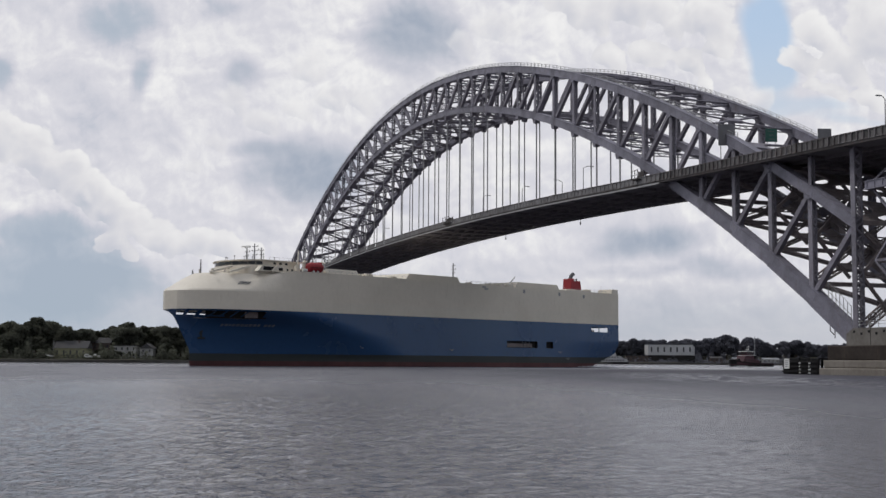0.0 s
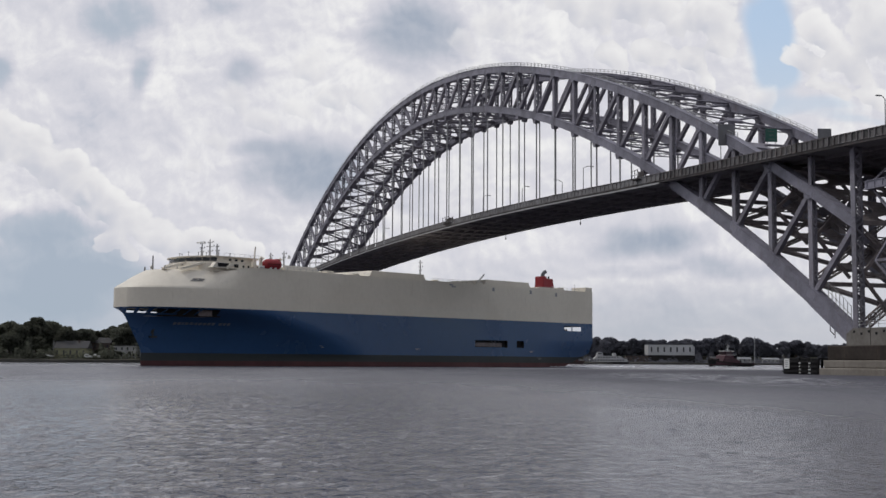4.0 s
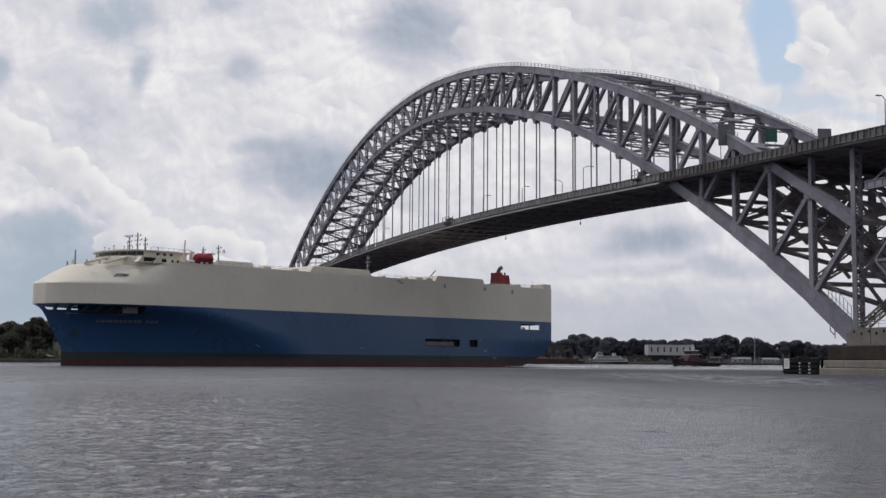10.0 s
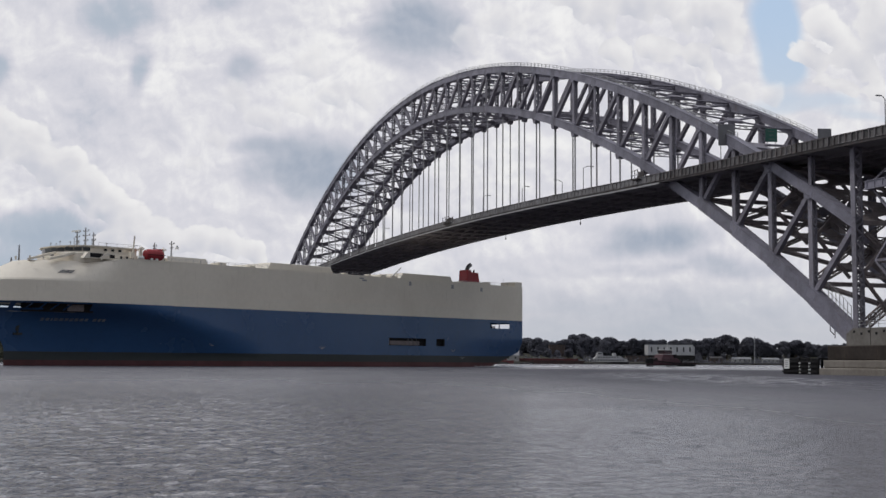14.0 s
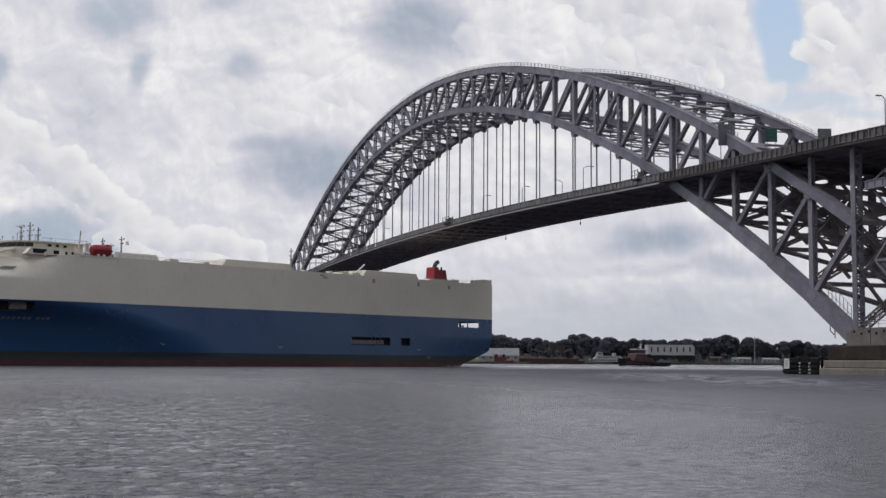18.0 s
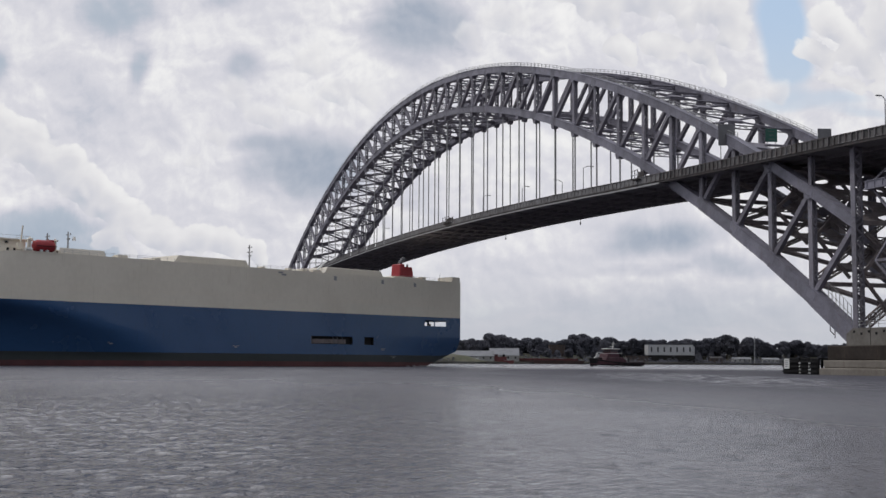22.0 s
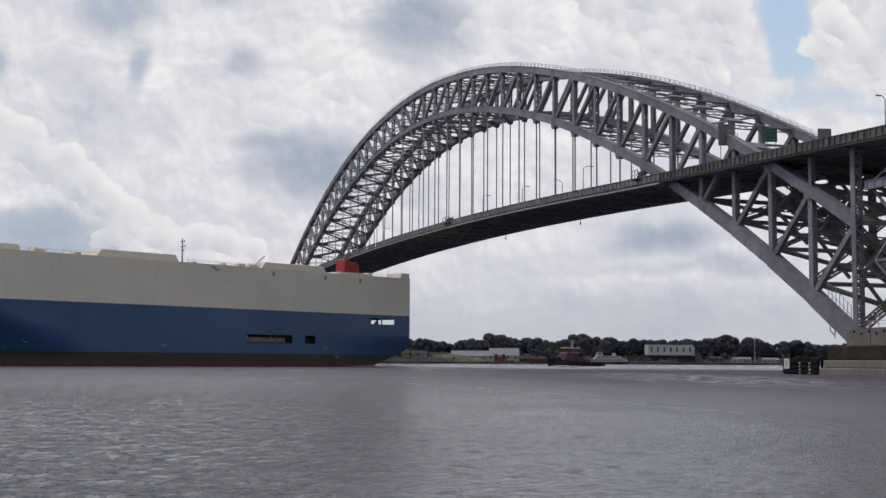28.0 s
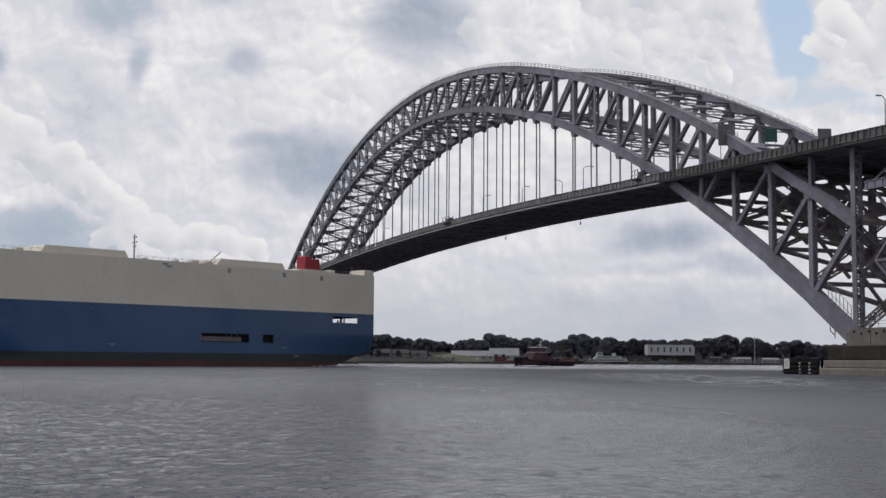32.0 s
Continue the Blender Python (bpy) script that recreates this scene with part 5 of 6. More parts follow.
def land(levels):
    """The far bank, level by level (back from the shore line, height, unevenness)."""
    g = Geo()
    rng = random.Random(4)
    pts = []
    for (ax, ay), (bx, by) in zip(SHORE, SHORE[1:]):
        n = max(1, int(math.hypot(bx - ax, by - ay) / 12))
        pts += [(ax + (bx - ax) * k / n + rng.uniform(-1.2, 1.2), ay + (by - ay) * k / n + rng.uniform(-1.2, 1.2)) for k in range(n)]
    pts.append(SHORE[-1])
    rows = []
    for off, z, rough in levels:
        row = []
        for x, y in pts:
            row.append(len(g.v))
            g.v.append((x - off, y + off * 0.12, z + rng.uniform(-rough, rough)))
        rows.append(row)
    for r0, r1 in zip(rows, rows[1:]):
        for i in range(len(pts) - 1):
            g.f.append((r0[i], r0[i + 1], r1[i + 1], r1[i]))
    return g


ground = new("ground", land([(1.2, 0.4, 0), (5, 1.9, 0.3), (26, 2.4, 0.2), (60, 8, 0.6), (110, 11, 0.6), (2600, 12, 0)]).mesh("ground", EARTH, True))
# a darker, uneven strip along the edge of the far bank
waterline_strip = new("embankment", land([(-3, -1.5, 0), (-1.5, 0.2, 0.3), (-0.6, 1.1, 0.35), (1.6, 1.45, 0.25), (2.6, 0.7, 0)]).mesh("embankment", BANK_DARK))
tagged(waterline_strip, "dark uneven strip along the far waterline", "embankment", kind="structure")
tagged(ground, "low earth bank with scrub along the water", "ground", kind="structure")
near = EYE - AHEAD * 40
bank = new("pavement", Geo().prism([(-70, -45), (70, -45), (70, 43), (-70, 43)], -2, 0.25, "z").mesh("pavement", CONCRETE))
bank.matrix_world = pose(near.x, near.y, 0, 0, 0, sky_turn)
tagged(bank, "concrete bulkhead at the near water's edge", "quay", kind="structure")


def spot(px, far):
    """A place on the far bank by its sideways angle (thousandths of the view's depth) and its distance from the eye."""
    d = (AHEAD + ASIDE * ((px - 784) / 2242.7)).normalized()
    return EYE.x + d.x * far, EYE.y + d.y * far


# trees: trunk, limbs and a crown of leaf clumps
def tree_meshes(seed, tall, broad, leaf, more=1, fine=1.0):
    rng = random.Random(seed)
    t = Geo()
    t.tube((0, 0, -0.5), (rng.uniform(-0.2, 0.2), 0.1, tall * 0.45), 0.032 * tall, 0.018 * tall, 8)
    lobes = []
    for k in range(rng.randint(10, 14)):
        a, r = rng.uniform(0, math.tau), broad * rng.uniform(0.15, 0.62)
        z = tall * rng.uniform(0.36, 0.84)
        r *= 1.15 - 0.5 * abs(z / tall - 0.55) * 2
        lobes.append((Vector((r * math.cos(a), r * math.sin(a), z)), broad * rng.uniform(0.26, 0.44)))
        t.tube((0, 0, tall * rng.uniform(0.2, 0.42)), lobes[-1][0], 0.012 * tall, 0.004 * tall, 5)
    lobes.append((Vector((rng.uniform(-1, 1), 0, tall * 0.86)), broad * 0.34))
    lobes.append((Vector((0, 0, tall * 0.55)), broad * 0.5))
    verts, faces = [], []
    for c, r in lobes:
        for k in range(int(80 + 46 * r) * more):
            d = Vector((rng.gauss(0, 1), rng.gauss(0, 1), rng.gauss(0, 1))).normalized()
            p = c + Vector((d.x * r, d.y * r, d.z * r * 0.72)) * rng.uniform(0.55, 1.08)
            size = rng.uniform(0.45, 1.0) * fine
            u = Vector((rng.gauss(0, 1), rng.gauss(0, 1), rng.gauss(0, 0.6))).normalized() * size
            v = u.cross(Vector((rng.gauss(0, 1), rng.gauss(0, 1), rng.gauss(0, 1)))).normalized() * size * 0.8
            i = len(verts)
            verts += [tuple(p - u), tuple(p - v * 0.8), tuple(p + u), tuple(p + v)]
            faces.append((i, i + 1, i + 2, i + 3))
    crown = bpy.data.meshes.new("crown")
    crown.from_pydata(verts, [], faces)
    crown.materials.append(leaf)
    return t.mesh("trunk", BARK), crown


KINDS = [tree_meshes(10 + k, 12.0, b, LEAF, 3, 0.6) for k, b in enumerate((5.0, 6.2, 4.2, 5.6))]
KINDS_FAR = [tree_meshes(30 + k, 12.0, b, LEAF_HAZED, 6, 0.42) for k, b in enumerate((6.0, 5.2, 7.0, 4.6))]


def plant(kind, x, y, z, tall, turn, group, label):
    trunk, crown = kind
    s = tall / 12.0
    ob = thing("tree", Matrix.Translation((x, y, z)) @ Matrix.Rotation(turn, 4, "Z") @ Matrix.Scale(s, 4), label, "tree", group)
    part("trunk", trunk, None, ob)
    part("crown", crown, None, ob)


rng = random.Random(21)


def wood(px0, px1, step, far, depth, heights, kinds, group, label, lift=1.0):
    """A belt of trees; heights are (angle, tree top in metres) along it."""
    px = px0
    while px < px1:
        for (a, ha), (b, hb) in zip(heights, heights[1:]):
            if a <= px <= b:
                h = ha + (hb - ha) * (px - a) / (b - a)
        d = far(px) + rng.uniform(0, depth)
        x, y = spot(px, d)
        plant(kinds[rng.randrange(4)], x, y, 2.2, max(h * rng.uniform(0.9, 1.08) - 2.2, 4) * lift, rng.uniform(0, 6.28), group, label)
        px += step * rng.uniform(0.7, 1.3)


def left_far(px):
    return 712.0


def right_far(px):
    return 985 + (px - 700) * 0.74 if px < 1100 else 1281 + (px - 1100) * 0.48


wood(-60, 560, 13, left_far, 22, [(-100, 22), (0, 22.5), (30, 22), (80, 24), (110, 20), (150, 19.5), (185, 18.5), (210, 21), (250, 22), (280, 20.5), (330, 19), (600, 18)], KINDS, "trees on the near wood bank", "dense dark green leafy tree on the far bank", 0.97)
wood(-60, 560, 15, lambda p: 706.0, 4, [(-100, 14), (60, 15), (86, 14), (92, 5), (166, 4.5), (180, 11), (200, 9), (206, 5), (276, 5), (290, 13), (600, 12)], KINDS, "trees on the near wood bank", "small dark green leafy tree at the water's edge")
wood(640, 1600, 9.5, lambda p: right_far(p) + 45, 40, [(600, 19), (700, 20), (745, 18.5), (800, 18.5), (850, 21), (868, 26), (892, 25), (910, 22), (980, 21), (1010, 26), (1035, 29), (1050, 25), (1100, 24), (1160, 23), (1200, 26), (1230, 25), (1272, 30), (1300, 27), (1340, 25), (1390, 23), (1420, 25), (1460, 23), (1600, 23)], KINDS_FAR, "trees behind the far waterfront", "distant haze-grey round-crowned tree behind the waterfront", 1.10)
wood(640, 1600, 19, lambda p: right_far(p) + 15, 12, [(600, 12), (700, 11), (760, 8), (900, 6), (930, 13), (1030, 14), (1050, 9), (1240, 12), (1300, 14), (1330, 9), (1600, 12)], KINDS_FAR, "trees along the far waterfront", "small distant haze-grey tree by the waterfront")


def scrub(px0, px1, far, count, leaf, spread, tall):
    """Low growth along the bank, all in one mesh."""
    r = random.Random(77 + px0)
    verts, faces = [], []
    for k in range(count):
        px = r.uniform(px0, px1)
        x, y = spot(px, far(px) + r.uniform(0, spread))
        if px0 < 0 and (92 < px < 166 or 206 < px < 276) and r.random() < 0.8:
            continue
        z = 1.2 + abs(r.gauss(0, tall)) * (0.6 + 0.4 * math.sin(px * 0.21) * math.sin(px * 0.083))
        size = r.uniform(0.5, 1.1)
        u = Vector((r.gauss(0, 1), r.gauss(0, 1), r.gauss(0, 0.7))).normalized() * size
        v = u.cross(Vector((r.gauss(0, 1), r.gauss(0, 1), r.gauss(0, 1)))).normalized() * size * 0.8
        i = len(verts)
        verts += [(x - u.x, y - u.y, z - u.z), (x - v.x, y - v.y, z - v.z), (x + u.x, y + u.y, z + u.z), (x + v.x, y + v.y, z + v.z)]
        faces.append((i, i + 1, i + 2, i + 3))
    me = bpy.data.meshes.new("scrub")
    me.from_pydata(verts, [], faces)
    me.materials.append(leaf)
    return me


tagged(new("scrub", scrub(-80, 570, lambda p: 696.0, 15000, LEAF, 16, 4.2)), "dark green scrub along the wooded bank", "scrub", kind="stuff")
tagged(new("scrub", scrub(640, 1640, lambda p: right_far(p) - 20, 14000, LEAF_HAZED, 44, 3.2)), "haze-grey scrub along the far waterfront", "scrub", kind="stuff")

# ---- buildings on the banks ----
WALL_PALE = surface("pale_wall", (0.36, 0.36, 0.35), (0.28, 0.275, 0.26), 0.8, 0.0, 0.8, 0.15, 0.7, 0, (0.25, 0.2, 0.15), 0.4)
WALL_WHITE = surface("whitewashed_wall", (0.50, 0.505, 0.515), (0.38, 0.38, 0.38), 0.8, 0.0, 0.8, 0.15, 0.7, 0, (0.25, 0.2, 0.15), 0.4)
WALL_OLIVE = surface("olive_wall", (0.27, 0.27, 0.17), (0.21, 0.2, 0.13), 0.85, 0.0, 0.8, 0.15, 0.7, 0)
WALL_BRICK = surface("brown_brick_wall", (0.095, 0.072, 0.066), (0.07, 0.055, 0.05), 0.9, 0.0, 1.2, 0.2, 0.8, 0)
ROOF_DARK = surface("dark_shingle_roof", (0.06, 0.06, 0.065), (0.09, 0.085, 0.08), 0.9, 0.0, 1.0, 0.2, 0.8, 0)
ROOF_PALE = surface("pale_sheet_roof", (0.23, 0.235, 0.25), (0.17, 0.17, 0.185), 0.55, 0.1, 0.6, 0.1, 0.7, 0, (0.22, 0.15, 0.1), 0.4)
GLASS_DARK = surface("dark_window", (0.05, 0.052, 0.058), None, 0.15, 0.0, 1, 1, 0.3, 0)


def building(name, px, far, width, deep, wall_h, roof_h, wall, roof, windows, label, floors=1, ridge="x", base=2.0, chimney=False, plinth=None):
    """A house or shed facing the water: walls, a pitched roof, windows row by row."""
    x, y = spot(px, far)
    b = thing(name, pose(x, y, base, 0, 0, sky_turn), label, "building")
    part("wall", Geo().box((0, deep / 2, wall_h / 2 - 0.5), (width, deep, wall_h + 1.0)), wall, b)
    w, o = width / 2, 0.4
    if roof_h <= 0.4:
        part("roof", Geo().box((0, deep / 2, wall_h + 0.15), (width + 0.6, deep + 0.6, 0.3)), roof, b)
    elif ridge == "x":
        part("roof", Geo().prism([(-o, wall_h), (deep + o, wall_h), (deep / 2, wall_h + roof_h)], -w - o, w + o, "x"), roof, b)
    else:
        part("roof", Geo().prism([(-w - o, wall_h), (w + o, wall_h), (0, wall_h + roof_h)], -o, deep + o, "y"), roof, b)
    if chimney:
        part("chimney", Geo().box((w * 0.4, deep * 0.4, wall_h + roof_h * 0.9), (0.8, 0.8, 2.0)), WALL_BRICK, b)
    # dark block added under the raised walls, standing in for trees
    if plinth:
        part("plinth", Geo().box((0, deep / 2 - 0.2, 0.9 - plinth / 2), (width + 0.3, deep + 0.4, plinth)), BANK_DARK, b, "dark block in place of trees")
    for f in range(floors):
        z = wall_h * (f + 0.58) / floors
        for k in range(windows):
            wx = -w + width * (k + 0.5) / windows
            win = part("window", Geo().box((wx, -0.03, z), (width / windows * 0.24, 0.1, wall_h / floors * 0.42)), GLASS_DARK, b)
            part("window_frame", Geo().box((wx, -0.05, z - wall_h / floors * 0.27), (width / windows * 0.42, 0.16, 0.14)), wall, win)
    return b


building("house", 128, 703, 17.5, 10, 5.4, 4.0, WALL_OLIVE, ROOF_DARK, 5, "olive clapboard house with a long dark roof", 1, "x", 2.0, True)
building("house", 110, 712, 8, 9, 9.2, 2.6, WALL_PALE, ROOF_PALE, 3, "pale house with a light roof behind trees", 2, "y")
building("house", 224, 708, 12.5, 9, 7.0, 0.3, WALL_PALE, ROOF_DARK, 4, "pale flat-roofed house among trees", 2)
building("house", 262, 702, 7.0, 9, 5.6, 2.8, WALL_PALE, ROOF_DARK, 2, "small white gabled house by the bank", 2, "y")
building("house", 182, 716, 10, 9, 8.5, 3.0, WALL_BRICK, ROOF_DARK, 3, "brown house half hidden by trees", 2)
building("warehouse", 1187, 1322, 46, 24, 11.5, 0.3, WALL_WHITE, ROOF_PALE, 7, "long pale warehouse with a row of dark windows", 1, "x", 8.6, False, 9.0)
building("warehouse", 1224, 1334, 6, 14, 10.5, 0.3, WALL_WHITE, ROOF_DARK, 1, "narrow pale annex of the warehouse", 1, "x", 8.4, False, 8.0)
building("shed", 838, 1075, 36, 16, 3.4, 4.6, WALL_PALE, ROOF_PALE, 6, "long low shed with a pale sheet roof", 1, "x", 3.0)
building("shed", 894, 1105, 25, 20, 4.2, 6.4, WALL_PALE, ROOF_PALE, 4, "tall grey shed with a pitched roof", 1, "x", 3.0)
building("apartment_house", 987, 1240, 15, 12, 15.5, 0.3, WALL_BRICK, ROOF_DARK, 4, "brown brick apartment block between trees", 4, "x", 3.0)
building("shed", 1128, 1290, 22, 12, 6.4, 0.3, WALL_BRICK, ROOF_DARK, 5, "dark low brick shed beside the ferry", 1)
building("shed", 1313, 1372, 19, 10, 4.4, 1.6, WALL_PALE, ROOF_PALE, 4, "small pale boat shed on the waterfront", 1)
building("shed", 1364, 1398, 17, 10, 4.0, 1.6, WALL_PALE, ROOF_PALE, 4, "small pale boat shed on the waterfront", 1)
building("shed", 1268, 1352, 12, 9, 4.8, 1.8, WALL_BRICK, ROOF_DARK, 3, "brown wooden waterside shed with dark roof", 1)
building("house", 708, 1010, 15, 10, 6.0, 3.2, WALL_OLIVE, ROOF_DARK, 4, "olive house on the far waterfront", 2)
building("house", 742, 1032, 13, 10, 5.4, 3.0, WALL_PALE, ROOF_DARK, 3, "pale house on the far waterfront", 2)
building("house", 678, 985, 12, 10, 6.0, 3.0, WALL_BRICK, ROOF_DARK, 3, "brown house on the far waterfront", 2)

x, y = spot(1335, 1365)
pole = thing("flag_pole", pose(x, y, 1.5), "tall bare grey pole on the waterfront", "pole")
part("shaft", Geo().tube((0, 0, 0), (0, 0, 28), 0.5, 0.3, 10), GREY_PANEL, pole)
part("base", Geo().box((0, 0, 0.5), (1.8, 1.8, 1.0)), CONCRETE, pole)

# gravel heap and parked vans on the bank
x, y = spot(800, 1050)
heap = Geo()
r = random.Random(8)
for k in range(14):
    a = k / 14 * math.tau
    heap.v.append((30 * math.cos(a) * r.uniform(0.85, 1.1), 9 * math.sin(a), 0))
for k in range(14):
    a = k / 14 * math.tau
    heap.v.append((15 * math.cos(a) * r.uniform(0.8, 1.1), 4 * math.sin(a), 4.6 + r.uniform(-0.5, 0.5)))
heap.v.append((0, 0, 6.4))
heap.f = [(k, (k + 1) % 14, 14 + (k + 1) % 14, 14 + k) for k in range(14)] + [(14 + k, 14 + (k + 1) % 14, 28) for k in range(14)]
mound = new("gravel_heap", heap.mesh("gravel_heap", surface("gravel", (0.16, 0.15, 0.12), (0.10, 0.105, 0.07), 0.95, 0.0, 0.6, 0.1, 0.9, 0.1), True))
mound.matrix_world = pose(x, y, 1.6, 0, 0, sky_turn)
tagged(mound, "grey gravel heap with weeds on the bank", "heap")


def van(px, far, long):
    x, y = spot(px, far)
    v = thing("van", pose(x, y, 2.4, 0, 0, sky_turn), "small white van parked on the bank", "van", "vans parked on the bank")
    part("body", Geo().prism([(-long / 2, 0.5), (long / 2, 0.5), (long / 2, 1.3), (long * 0.36, 2.3), (-long / 2, 2.3)], -1, 1), WHITE, v, bevel=0.06)
    part("windscreen", Geo().prism([(long / 2 - 0.02, 1.35), (long * 0.37, 2.2), (long * 0.3, 2.2), (long * 0.3, 1.35)], -1.02, 1.02), GLASS_DARK, v)
    for wx in (-long * 0.3, long * 0.3):
        for wy in (-0.95, 0.95):
            part("wheel", Geo().tube((wx, wy - 0.12, 0.36), (wx, wy + 0.12, 0.36), 0.36, None, 12), BLACK, v)


for px, long in ((829, 5.0), (838, 5.6), (845, 4.6), (953, 4.8)):
    van(px, 1052 if px < 900 else 1150, long)
for px in (89, 158, 172):
    x, y = spot(px, 700)
    v = thing("parked_boat", pose(x, y, 2.0, 0, 0, sky_turn), "small white boat laid up on the bank", "boat", "boats laid up on the bank")
    part("hull", Geo().prism([(-2.2, 0.6), (2.4, 0.7), (3.0, 1.7), (-2.2, 1.6)], -0.9, 0.9), WHITE, v, bevel=0.08)
    part("cabin", Geo().box((-0.4, 0, 2.0), (1.8, 1.4, 0.9)), WHITE, v, bevel=0.08)


# ---- moored craft ----
FERRY_WHITE = surface("dull_white_paint", (0.46, 0.46, 0.47), (0.33, 0.33, 0.33), 0.6, 0.0, 1.0, 0.3, 0.8, 0, (0.2, 0.15, 0.12), 0.5)


def ferry():
    x, y = spot(1076, 1236)
    f = thing("passenger_ferry", pose(x, y, 0, 0, 0, sky_turn + 4), "white double-decked passenger ferry moored at the waterfront", "ferry")
    L = 40
    part("hull", Geo().prism([(-L / 2, 2.2), (-L / 2 + 2.0, -0.8), (L / 2 - 1.5, -0.8), (L / 2, 2.4)], -4.5, 4.5), BLACK, f, "dark hull", bevel=0.2)
    low = part("main_deck", Geo().prism([(-L / 2 + 1, 2.2), (L / 2 - 1, 2.2), (L / 2 - 2.5, 5.2), (-L / 2 + 2.5, 5.2)], -4.2, 4.2), FERRY_WHITE, f)
    up = part("upper_deck", Geo().prism([(-L / 2 + 6, 5.2), (L / 2 - 5, 5.2), (L / 2 - 9, 8.0), (-L / 2 + 9, 8.0)], -3.6, 3.6), FERRY_WHITE, f)
    for k in range(12):
        part("window", Geo().box((-15.5 + k * 2.7, -4.2, 3.9), (1.7, 0.16, 1.2)), GLASS_DARK, low)
    for k in range(8):
        part("window", Geo().box((-9.5 + k * 2.6, -3.6, 6.7), (1.6, 0.16, 1.1)), GLASS_DARK, up)
    ph = part("pilot_house", Geo().prism([(-11.5, 8.0), (-5, 8.0), (-5.5, 11.2), (-10.5, 11.2)], -2.2, 2.2), FERRY_WHITE, f, bevel=0.1)
    part("window", Geo().box((-8.2, -2.2, 10.0), (3.6, 0.16, 1.0)), GLASS_DARK, ph)
    part("stack", Geo().box((6, 0, 9.4), (3.2, 2.4, 2.8)), FERRY_WHITE, f, bevel=0.15)
    part("mast", Geo().tube((-8, 0, 11.2), (-8, 0, 14.6), 0.14, 0.07, 8), GREY_PANEL, f)
    g = Geo()
    for k in np.linspace(-L / 2 + 2, L / 2 - 2, 26):
        g.box((k, -4.0, 5.7), (0.1, 0.1, 1.0))
    g.box((0, -4.0, 6.2), (L - 4, 0.1, 0.1))
    part("railing", g, FERRY_WHITE, f)


def barge():
    x, y = spot(962, 1120)
    b = thing("deck_barge", pose(x, y, 0, 0, 0, sky_turn + 2), "long dark rusty deck barge moored along the bank", "barge")
    part("hull", Geo().prism([(-36, 3.0), (-33, -0.8), (33, -0.8), (36, 3.0)], -6, 6), surface("rusty_barge_steel", (0.075, 0.045, 0.04), (0.045, 0.035, 0.035), 0.85, 0.0, 0.8, 0.1, 0.9, 0.02, (0.14, 0.06, 0.04), 0.6), b, bevel=0.15)
    part("coaming", Geo().box((2, 0, 3.9), (56, 9, 1.8)), surface("dull_dark_red", (0.11, 0.04, 0.04), (0.07, 0.03, 0.03), 0.85), b, bevel=0.1)
    for k in (-30, -10, 10, 30):
        part("bollard", Geo().tube((k, -5.2, 3.0), (k, -5.2, 4.0), 0.35, None, 8), BLACK, b)


def moored_tug():
    x, y = spot(887, 1080)
    b = thing("moored_tug", pose(x, y, 0, 0, 0, sky_turn), "dull red tugboat moored beside the barge", "tugboat")
    red = surface("dull_red_paint", (0.13, 0.035, 0.035), (0.09, 0.03, 0.03), 0.7)
    part("hull", Geo().prism([(-12, 4.2), (-10.5, -0.8), (10, -0.8), (11.5, 3.0), (3, 2.8)], -3.8, 3.8), red, b, bevel=0.15)
    part("deckhouse", Geo().box((-1, 0, 4.4), (12, 5, 3.0)), red, b, bevel=0.15)
    wh = part("wheelhouse", Geo().box((-4.5, 0, 7.0), (4, 4, 2.4)), red, b, bevel=0.1)
    part("window", Geo().box((-4.5, -2.0, 7.4), (3.2, 0.14, 1.0)), GLASS_DARK, wh)
    part("stack", Geo().box((2.5, 0, 6.8), (2, 2, 2.4)), BLACK, b, bevel=0.1)


ferry()
barge()
moored_tug()

# ---- the escort tug ----
tug = thing("escort_tug", Matrix(), "red escort tugboat under way with a white wheelhouse roof", "tugboat")


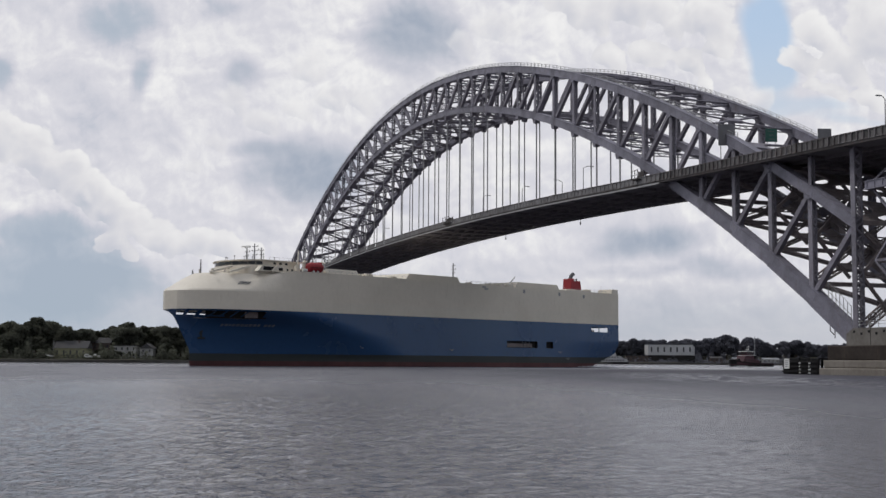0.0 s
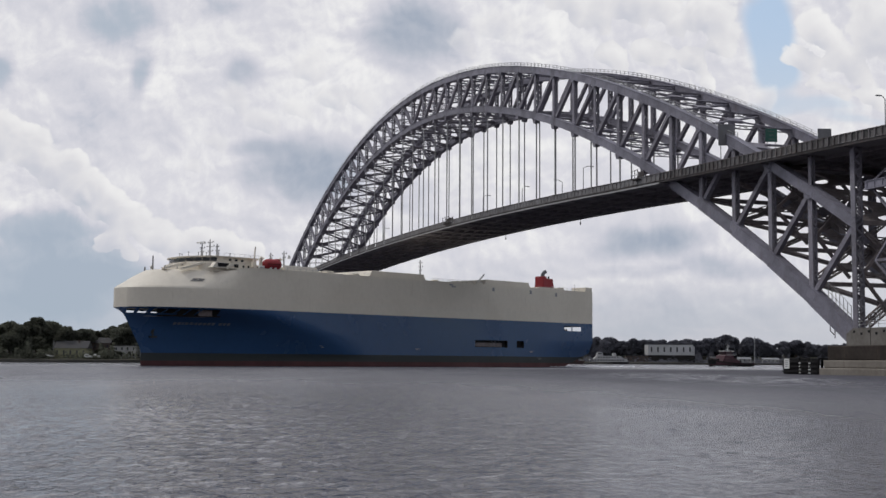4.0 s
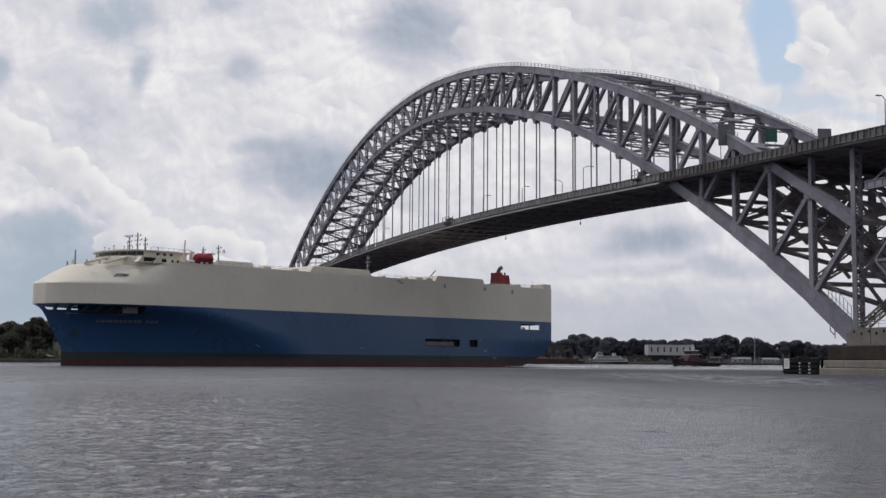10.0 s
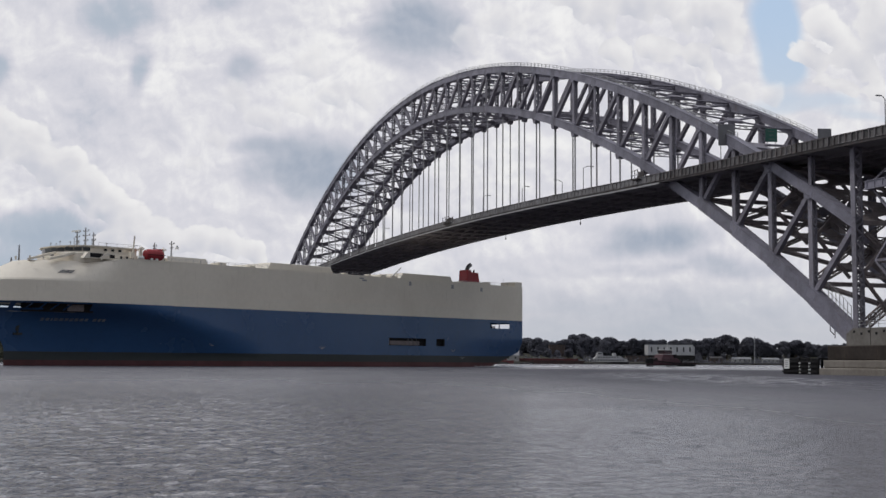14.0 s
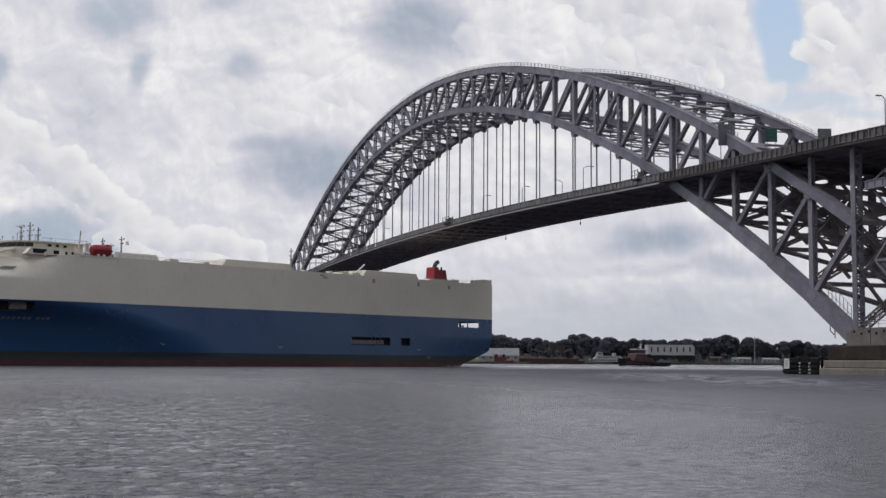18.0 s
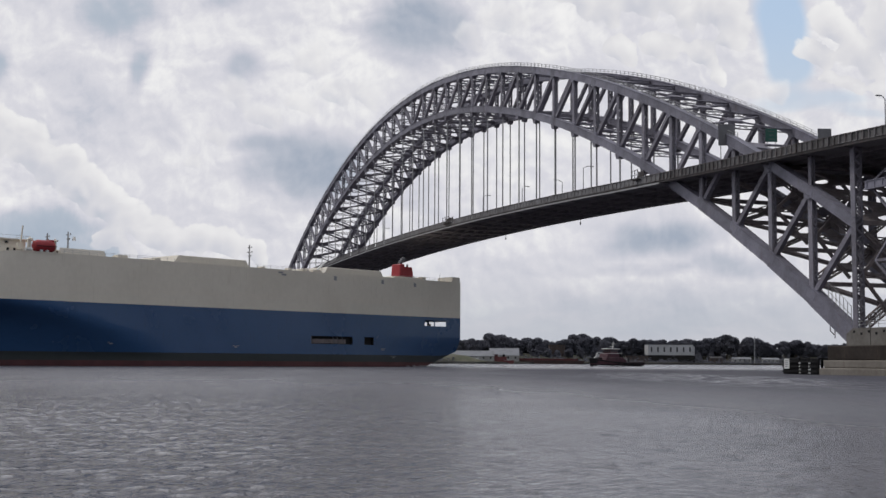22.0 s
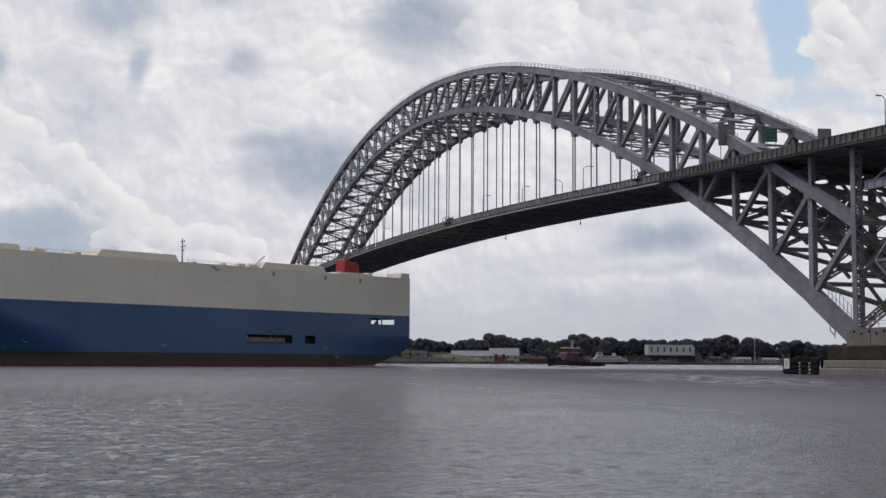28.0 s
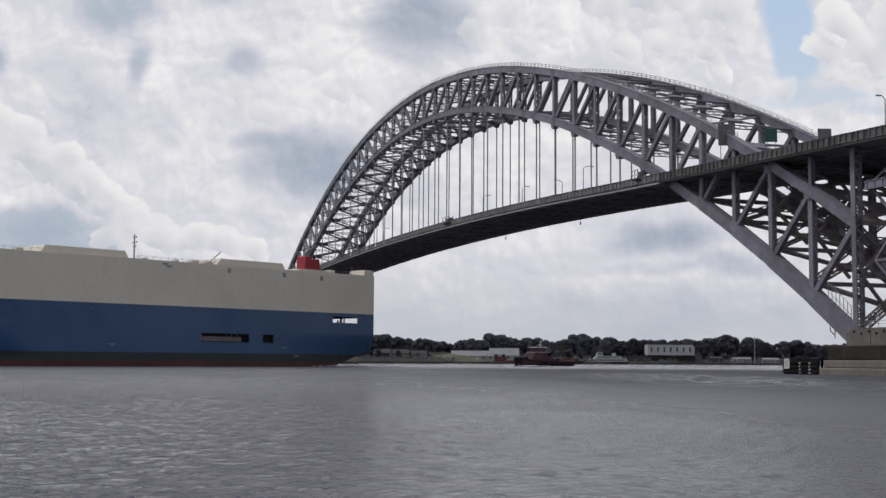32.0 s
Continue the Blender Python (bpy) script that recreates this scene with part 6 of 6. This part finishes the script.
def build_tug():
    hull_red = surface("tug_red", (0.062, 0.014, 0.024), (0.042, 0.013, 0.02), 0.6, 0.0, 1.0, 0.2, 0.7, 0.01)
    xs = np.linspace(-14, 14.5, 22)

    def b_at(x, z):
        t = (x + 14) / 28.5
        b = 5.0 * max(1 - max((t - 0.55) / 0.45, 0) ** 2.2, 0) ** 0.6 * (1 - 0.12 * max((0.2 - t) / 0.2, 0))
        return b * (0.82 + 0.18 * min(max((z + 1) / 3, 0), 1))

    def sheer(x):
        return 2.0 + 1.9 * max((x + 4) / 18.5, 0) ** 1.8

    def band(lo, hi, grow=0.0):
        g = Geo()
        ring = []
        for s in (1, -1):
            rows = [[], [], []]
            for j, k in enumerate((0, 0.5, 1)):
                for x in xs:
                    z0, z1 = lo(x), hi(x)
                    z = z0 + (z1 - z0) * k
                    rows[j].append(len(g.v))
                    g.v.append((x, s * (b_at(x, z) + grow), z))
            for j in range(2):
                for i in range(len(xs) - 1):
                    g.f.append((rows[j][i], rows[j][i + 1], rows[j + 1][i + 1], rows[j + 1][i]))
            ring.append(rows)
        for i in range(len(xs) - 1):
            g.f.append((ring[0][2][i], ring[0][2][i + 1], ring[1][2][i + 1], ring[1][2][i]))
        for j in range(2):
            g.f.append((ring[0][j][0], ring[1][j][0], ring[1][j + 1][0], ring[0][j + 1][0]))
        return g
    part("lower_hull", loft_mesh("lower_hull", band(lambda x: -1.2, lambda x: 0.9), BLACK), BLACK, tug, "black lower hull")
    part("upper_hull", loft_mesh("upper_hull", band(lambda x: 0.9, sheer), hull_red), hull_red, tug, "red upper hull")
    g = Geo()
    for s in (1, -1):
        for a, b in zip(xs, xs[1:]):
            g.bar((a, s * (b_at(a, 2) + 0.15), sheer(a) - 0.5), (b, s * (b_at(b, 2) + 0.15), sheer(b) - 0.5), 0.4, 0.5)
    part("rubber_fender", g, BLACK, tug, "black rubber fender")
    for k in range(9):
        a = -1.2 + 2.4 * k / 8
        x, y = 14.2 - 1.6 * abs(math.sin(a)), 2.2 * math.sin(a)
        part("bow_fender", Geo().tube((x, y, 1.4), (x + 0.2, y, 4.0), 0.5, None, 8), BLACK, tug)
    house = part("deckhouse", Geo().prism([(-4.5, 1.9), (8.6, 2.4), (7.8, 4.5), (-1.0, 4.5), (-4.0, 3.4)], -3.4, 3.4), hull_red, tug, "dark red deckhouse", bevel=0.2)
    for k in range(4):
        part("porthole", Geo().tube((0 + k * 2.1, 3.42, 3.8), (0 + k * 2.1, 3.48, 3.8), 0.32, None, 12), GLASS_DARK, house)
    part("upper_house", Geo().prism([(-0.6, 4.5), (7.0, 4.5), (6.4, 6.4), (0.0, 6.4)], -2.8, 2.8), hull_red, tug, bevel=0.15)
    wh = part("wheelhouse", Geo().prism([(0.2, 6.4), (4.6, 6.4), (5.1, 8.6), (0.0, 8.6)], -2.2, 2.2), hull_red, tug, bevel=0.1)
    for x in (0.9, 2.4, 3.9):
        part("window", Geo().box((x, 2.2, 7.75), (1.1, 0.12, 0.9)), GLASS_DARK, wh, "dark glass pane")
    for y in (-1.4, 0, 1.4):
        part("window", Geo().box((4.92, y, 7.75), (0.12, 1.1, 0.9)), GLASS_DARK, wh, "dark glass pane")
    part("wheelhouse_roof", Geo().box((2.5, 0, 8.75), (6.2, 5.2, 0.35)), WHITE, tug, "white wheelhouse roof", bevel=0.1)
    part("visor", Geo().box((2.0, 0, 6.45), (7.6, 5.6, 0.16)), WHITE, tug)
    for y in (-1.9, 1.9):
        part("stack", Geo().prism([(-2.9, 3.8), (-1.3, 3.8), (-1.5, 6.6), (-2.7, 6.6)], y - 0.6, y + 0.6), BLACK, tug, bevel=0.1)
    m = part("mast", Geo().tube((1.2, 0, 8.9), (0.9, 0, 12.6), 0.16, 0.08, 8), WHITE, tug)
    part("cross_arm", Geo().bar((1.0, -1.3, 11.3), (1.0, 1.3, 11.3), 0.12, 0.12), WHITE, m)
    part("radar_scanner", Geo().bar((1.6, -0.9, 9.9), (1.6, 0.9, 9.9), 0.22, 0.25), WHITE, m)
    part("winch", Geo().tube((9.4, -1.2, 3.6), (9.4, 1.2, 3.6), 0.8, None, 14), BLACK, tug)
    part("towing_bitt", Geo().tube((-7.5, -0.8, 1.9), (-7.5, -0.8, 3.4), 0.3, None, 8).tube((-7.5, 0.8, 1.9), (-7.5, 0.8, 3.4), 0.3, None, 8).bar((-7.5, -1.3, 3.0), (-7.5, 1.3, 3.0), 0.3, 0.3), BLACK, tug)
    for k in range(4):
        part("tyre", Geo().tube((-10 + k * 4.2, b_at(-10 + k * 4.2, 1.5) + 0.3, 1.2), (-10 + k * 4.2, b_at(-10 + k * 4.2, 1.5) + 0.6, 1.2), 0.55, None, 14), BLACK, tug)
    g = Geo()
    for x in np.linspace(-13, -5, 8):
        for s in (1, -1):
            g.box((x, s * (b_at(x, 2) - 0.2), 2.6), (0.08, 0.08, 1.1))
    part("railing", g, RAIL, tug)


build_tug()
for ob in tug.children_recursive:
    ob.data.transform(Matrix.Diagonal((1.17, 1.05, 0.96, 1)))
FOAM = surface("white_foam", (0.62, 0.64, 0.66), (0.40, 0.43, 0.46), 0.7, 0.0, 1.5, 0.5, 0.9, 0)


def foam(parent, patches, seed):
    """Broken white water that travels with a hull: small flat ragged clumps."""
    r = random.Random(seed)
    g = Geo()
    for x, y, rx, ry, n in patches:
        for k in range(n):
            cx, cy, size = x + r.gauss(0, rx), y + r.gauss(0, ry), r.uniform(0.15, 0.7)
            i, m = len(g.v), 6
            for a in range(m):
                t = a / m * math.tau
                g.v.append((cx + size * 1.8 * math.cos(t) * r.uniform(0.6, 1.2), cy + size * math.sin(t) * r.uniform(0.6, 1.2), 0.12))
            g.v.append((cx, cy, 0.12 + size * r.uniform(0.15, 0.5)))
            g.f += [(i + a, i + (a + 1) % m, i + m) for a in range(m)]
    tagged(part("bow_wave", g, FOAM, parent, "broken white foam"), kind="stuff")


foam(tug, [(13.5, 4.5, 1.6, 1.0, 60), (8, 6.0, 3.0, 0.7, 40), (-15.5, 0, 2.5, 2.5, 90), (-20, 0, 4, 2.0, 50)], 3)
foam(ship, [(14, 14.5, 6, 1.0, 70), (2, 8, 6, 5, 160), (-14, 4, 10, 5, 160)], 6)


# ---- what moves ----
def motions():
    walk(sky, [(0.0, pose(sky_base.x, sky_base.y, 0, 0, 0, sky_turn)), (32.0, pose(sky_base.x - AHEAD.x * 160 + ASIDE.x * 30, sky_base.y - AHEAD.y * 160 + ASIDE.y * 30, 0, 0, 0, sky_turn))])
    drift = -ASIDE * 4.0 - AHEAD * 5.0
    walk(water, [(0.0, pose(EYE.x, EYE.y, 0, 0, 0, sky_turn)), (32.0, pose(EYE.x + drift.x, EYE.y + drift.y, 0, 0, 0, sky_turn))])
    rows = []
    for t in (0, 4, 8, 12, 16, 20, 24, 28, 32):
        run, heading = 4.2172 * t - 0.0023 * t * t, 297.367 + 0.0367 * t
        mean = radians(297.367 + 0.0183 * t)
        rows.append((float(t), pose(-30.645 + run * math.cos(mean), 71.311 + run * math.sin(mean), 0, 0, 0, heading)))
    walk(ship, rows)
    rows = []
    for t, px in ((0, 1326), (6, 1271), (9, 1240), (13, 1195), (19, 1125), (23, 1076), (28, 1017), (32, 961)):
        x, y = spot(px, 740 - 5.0 * t)
        rows.append((float(t), pose(x, y, 0, 0, 0, 290)))
    walk(tug, rows)


motions()
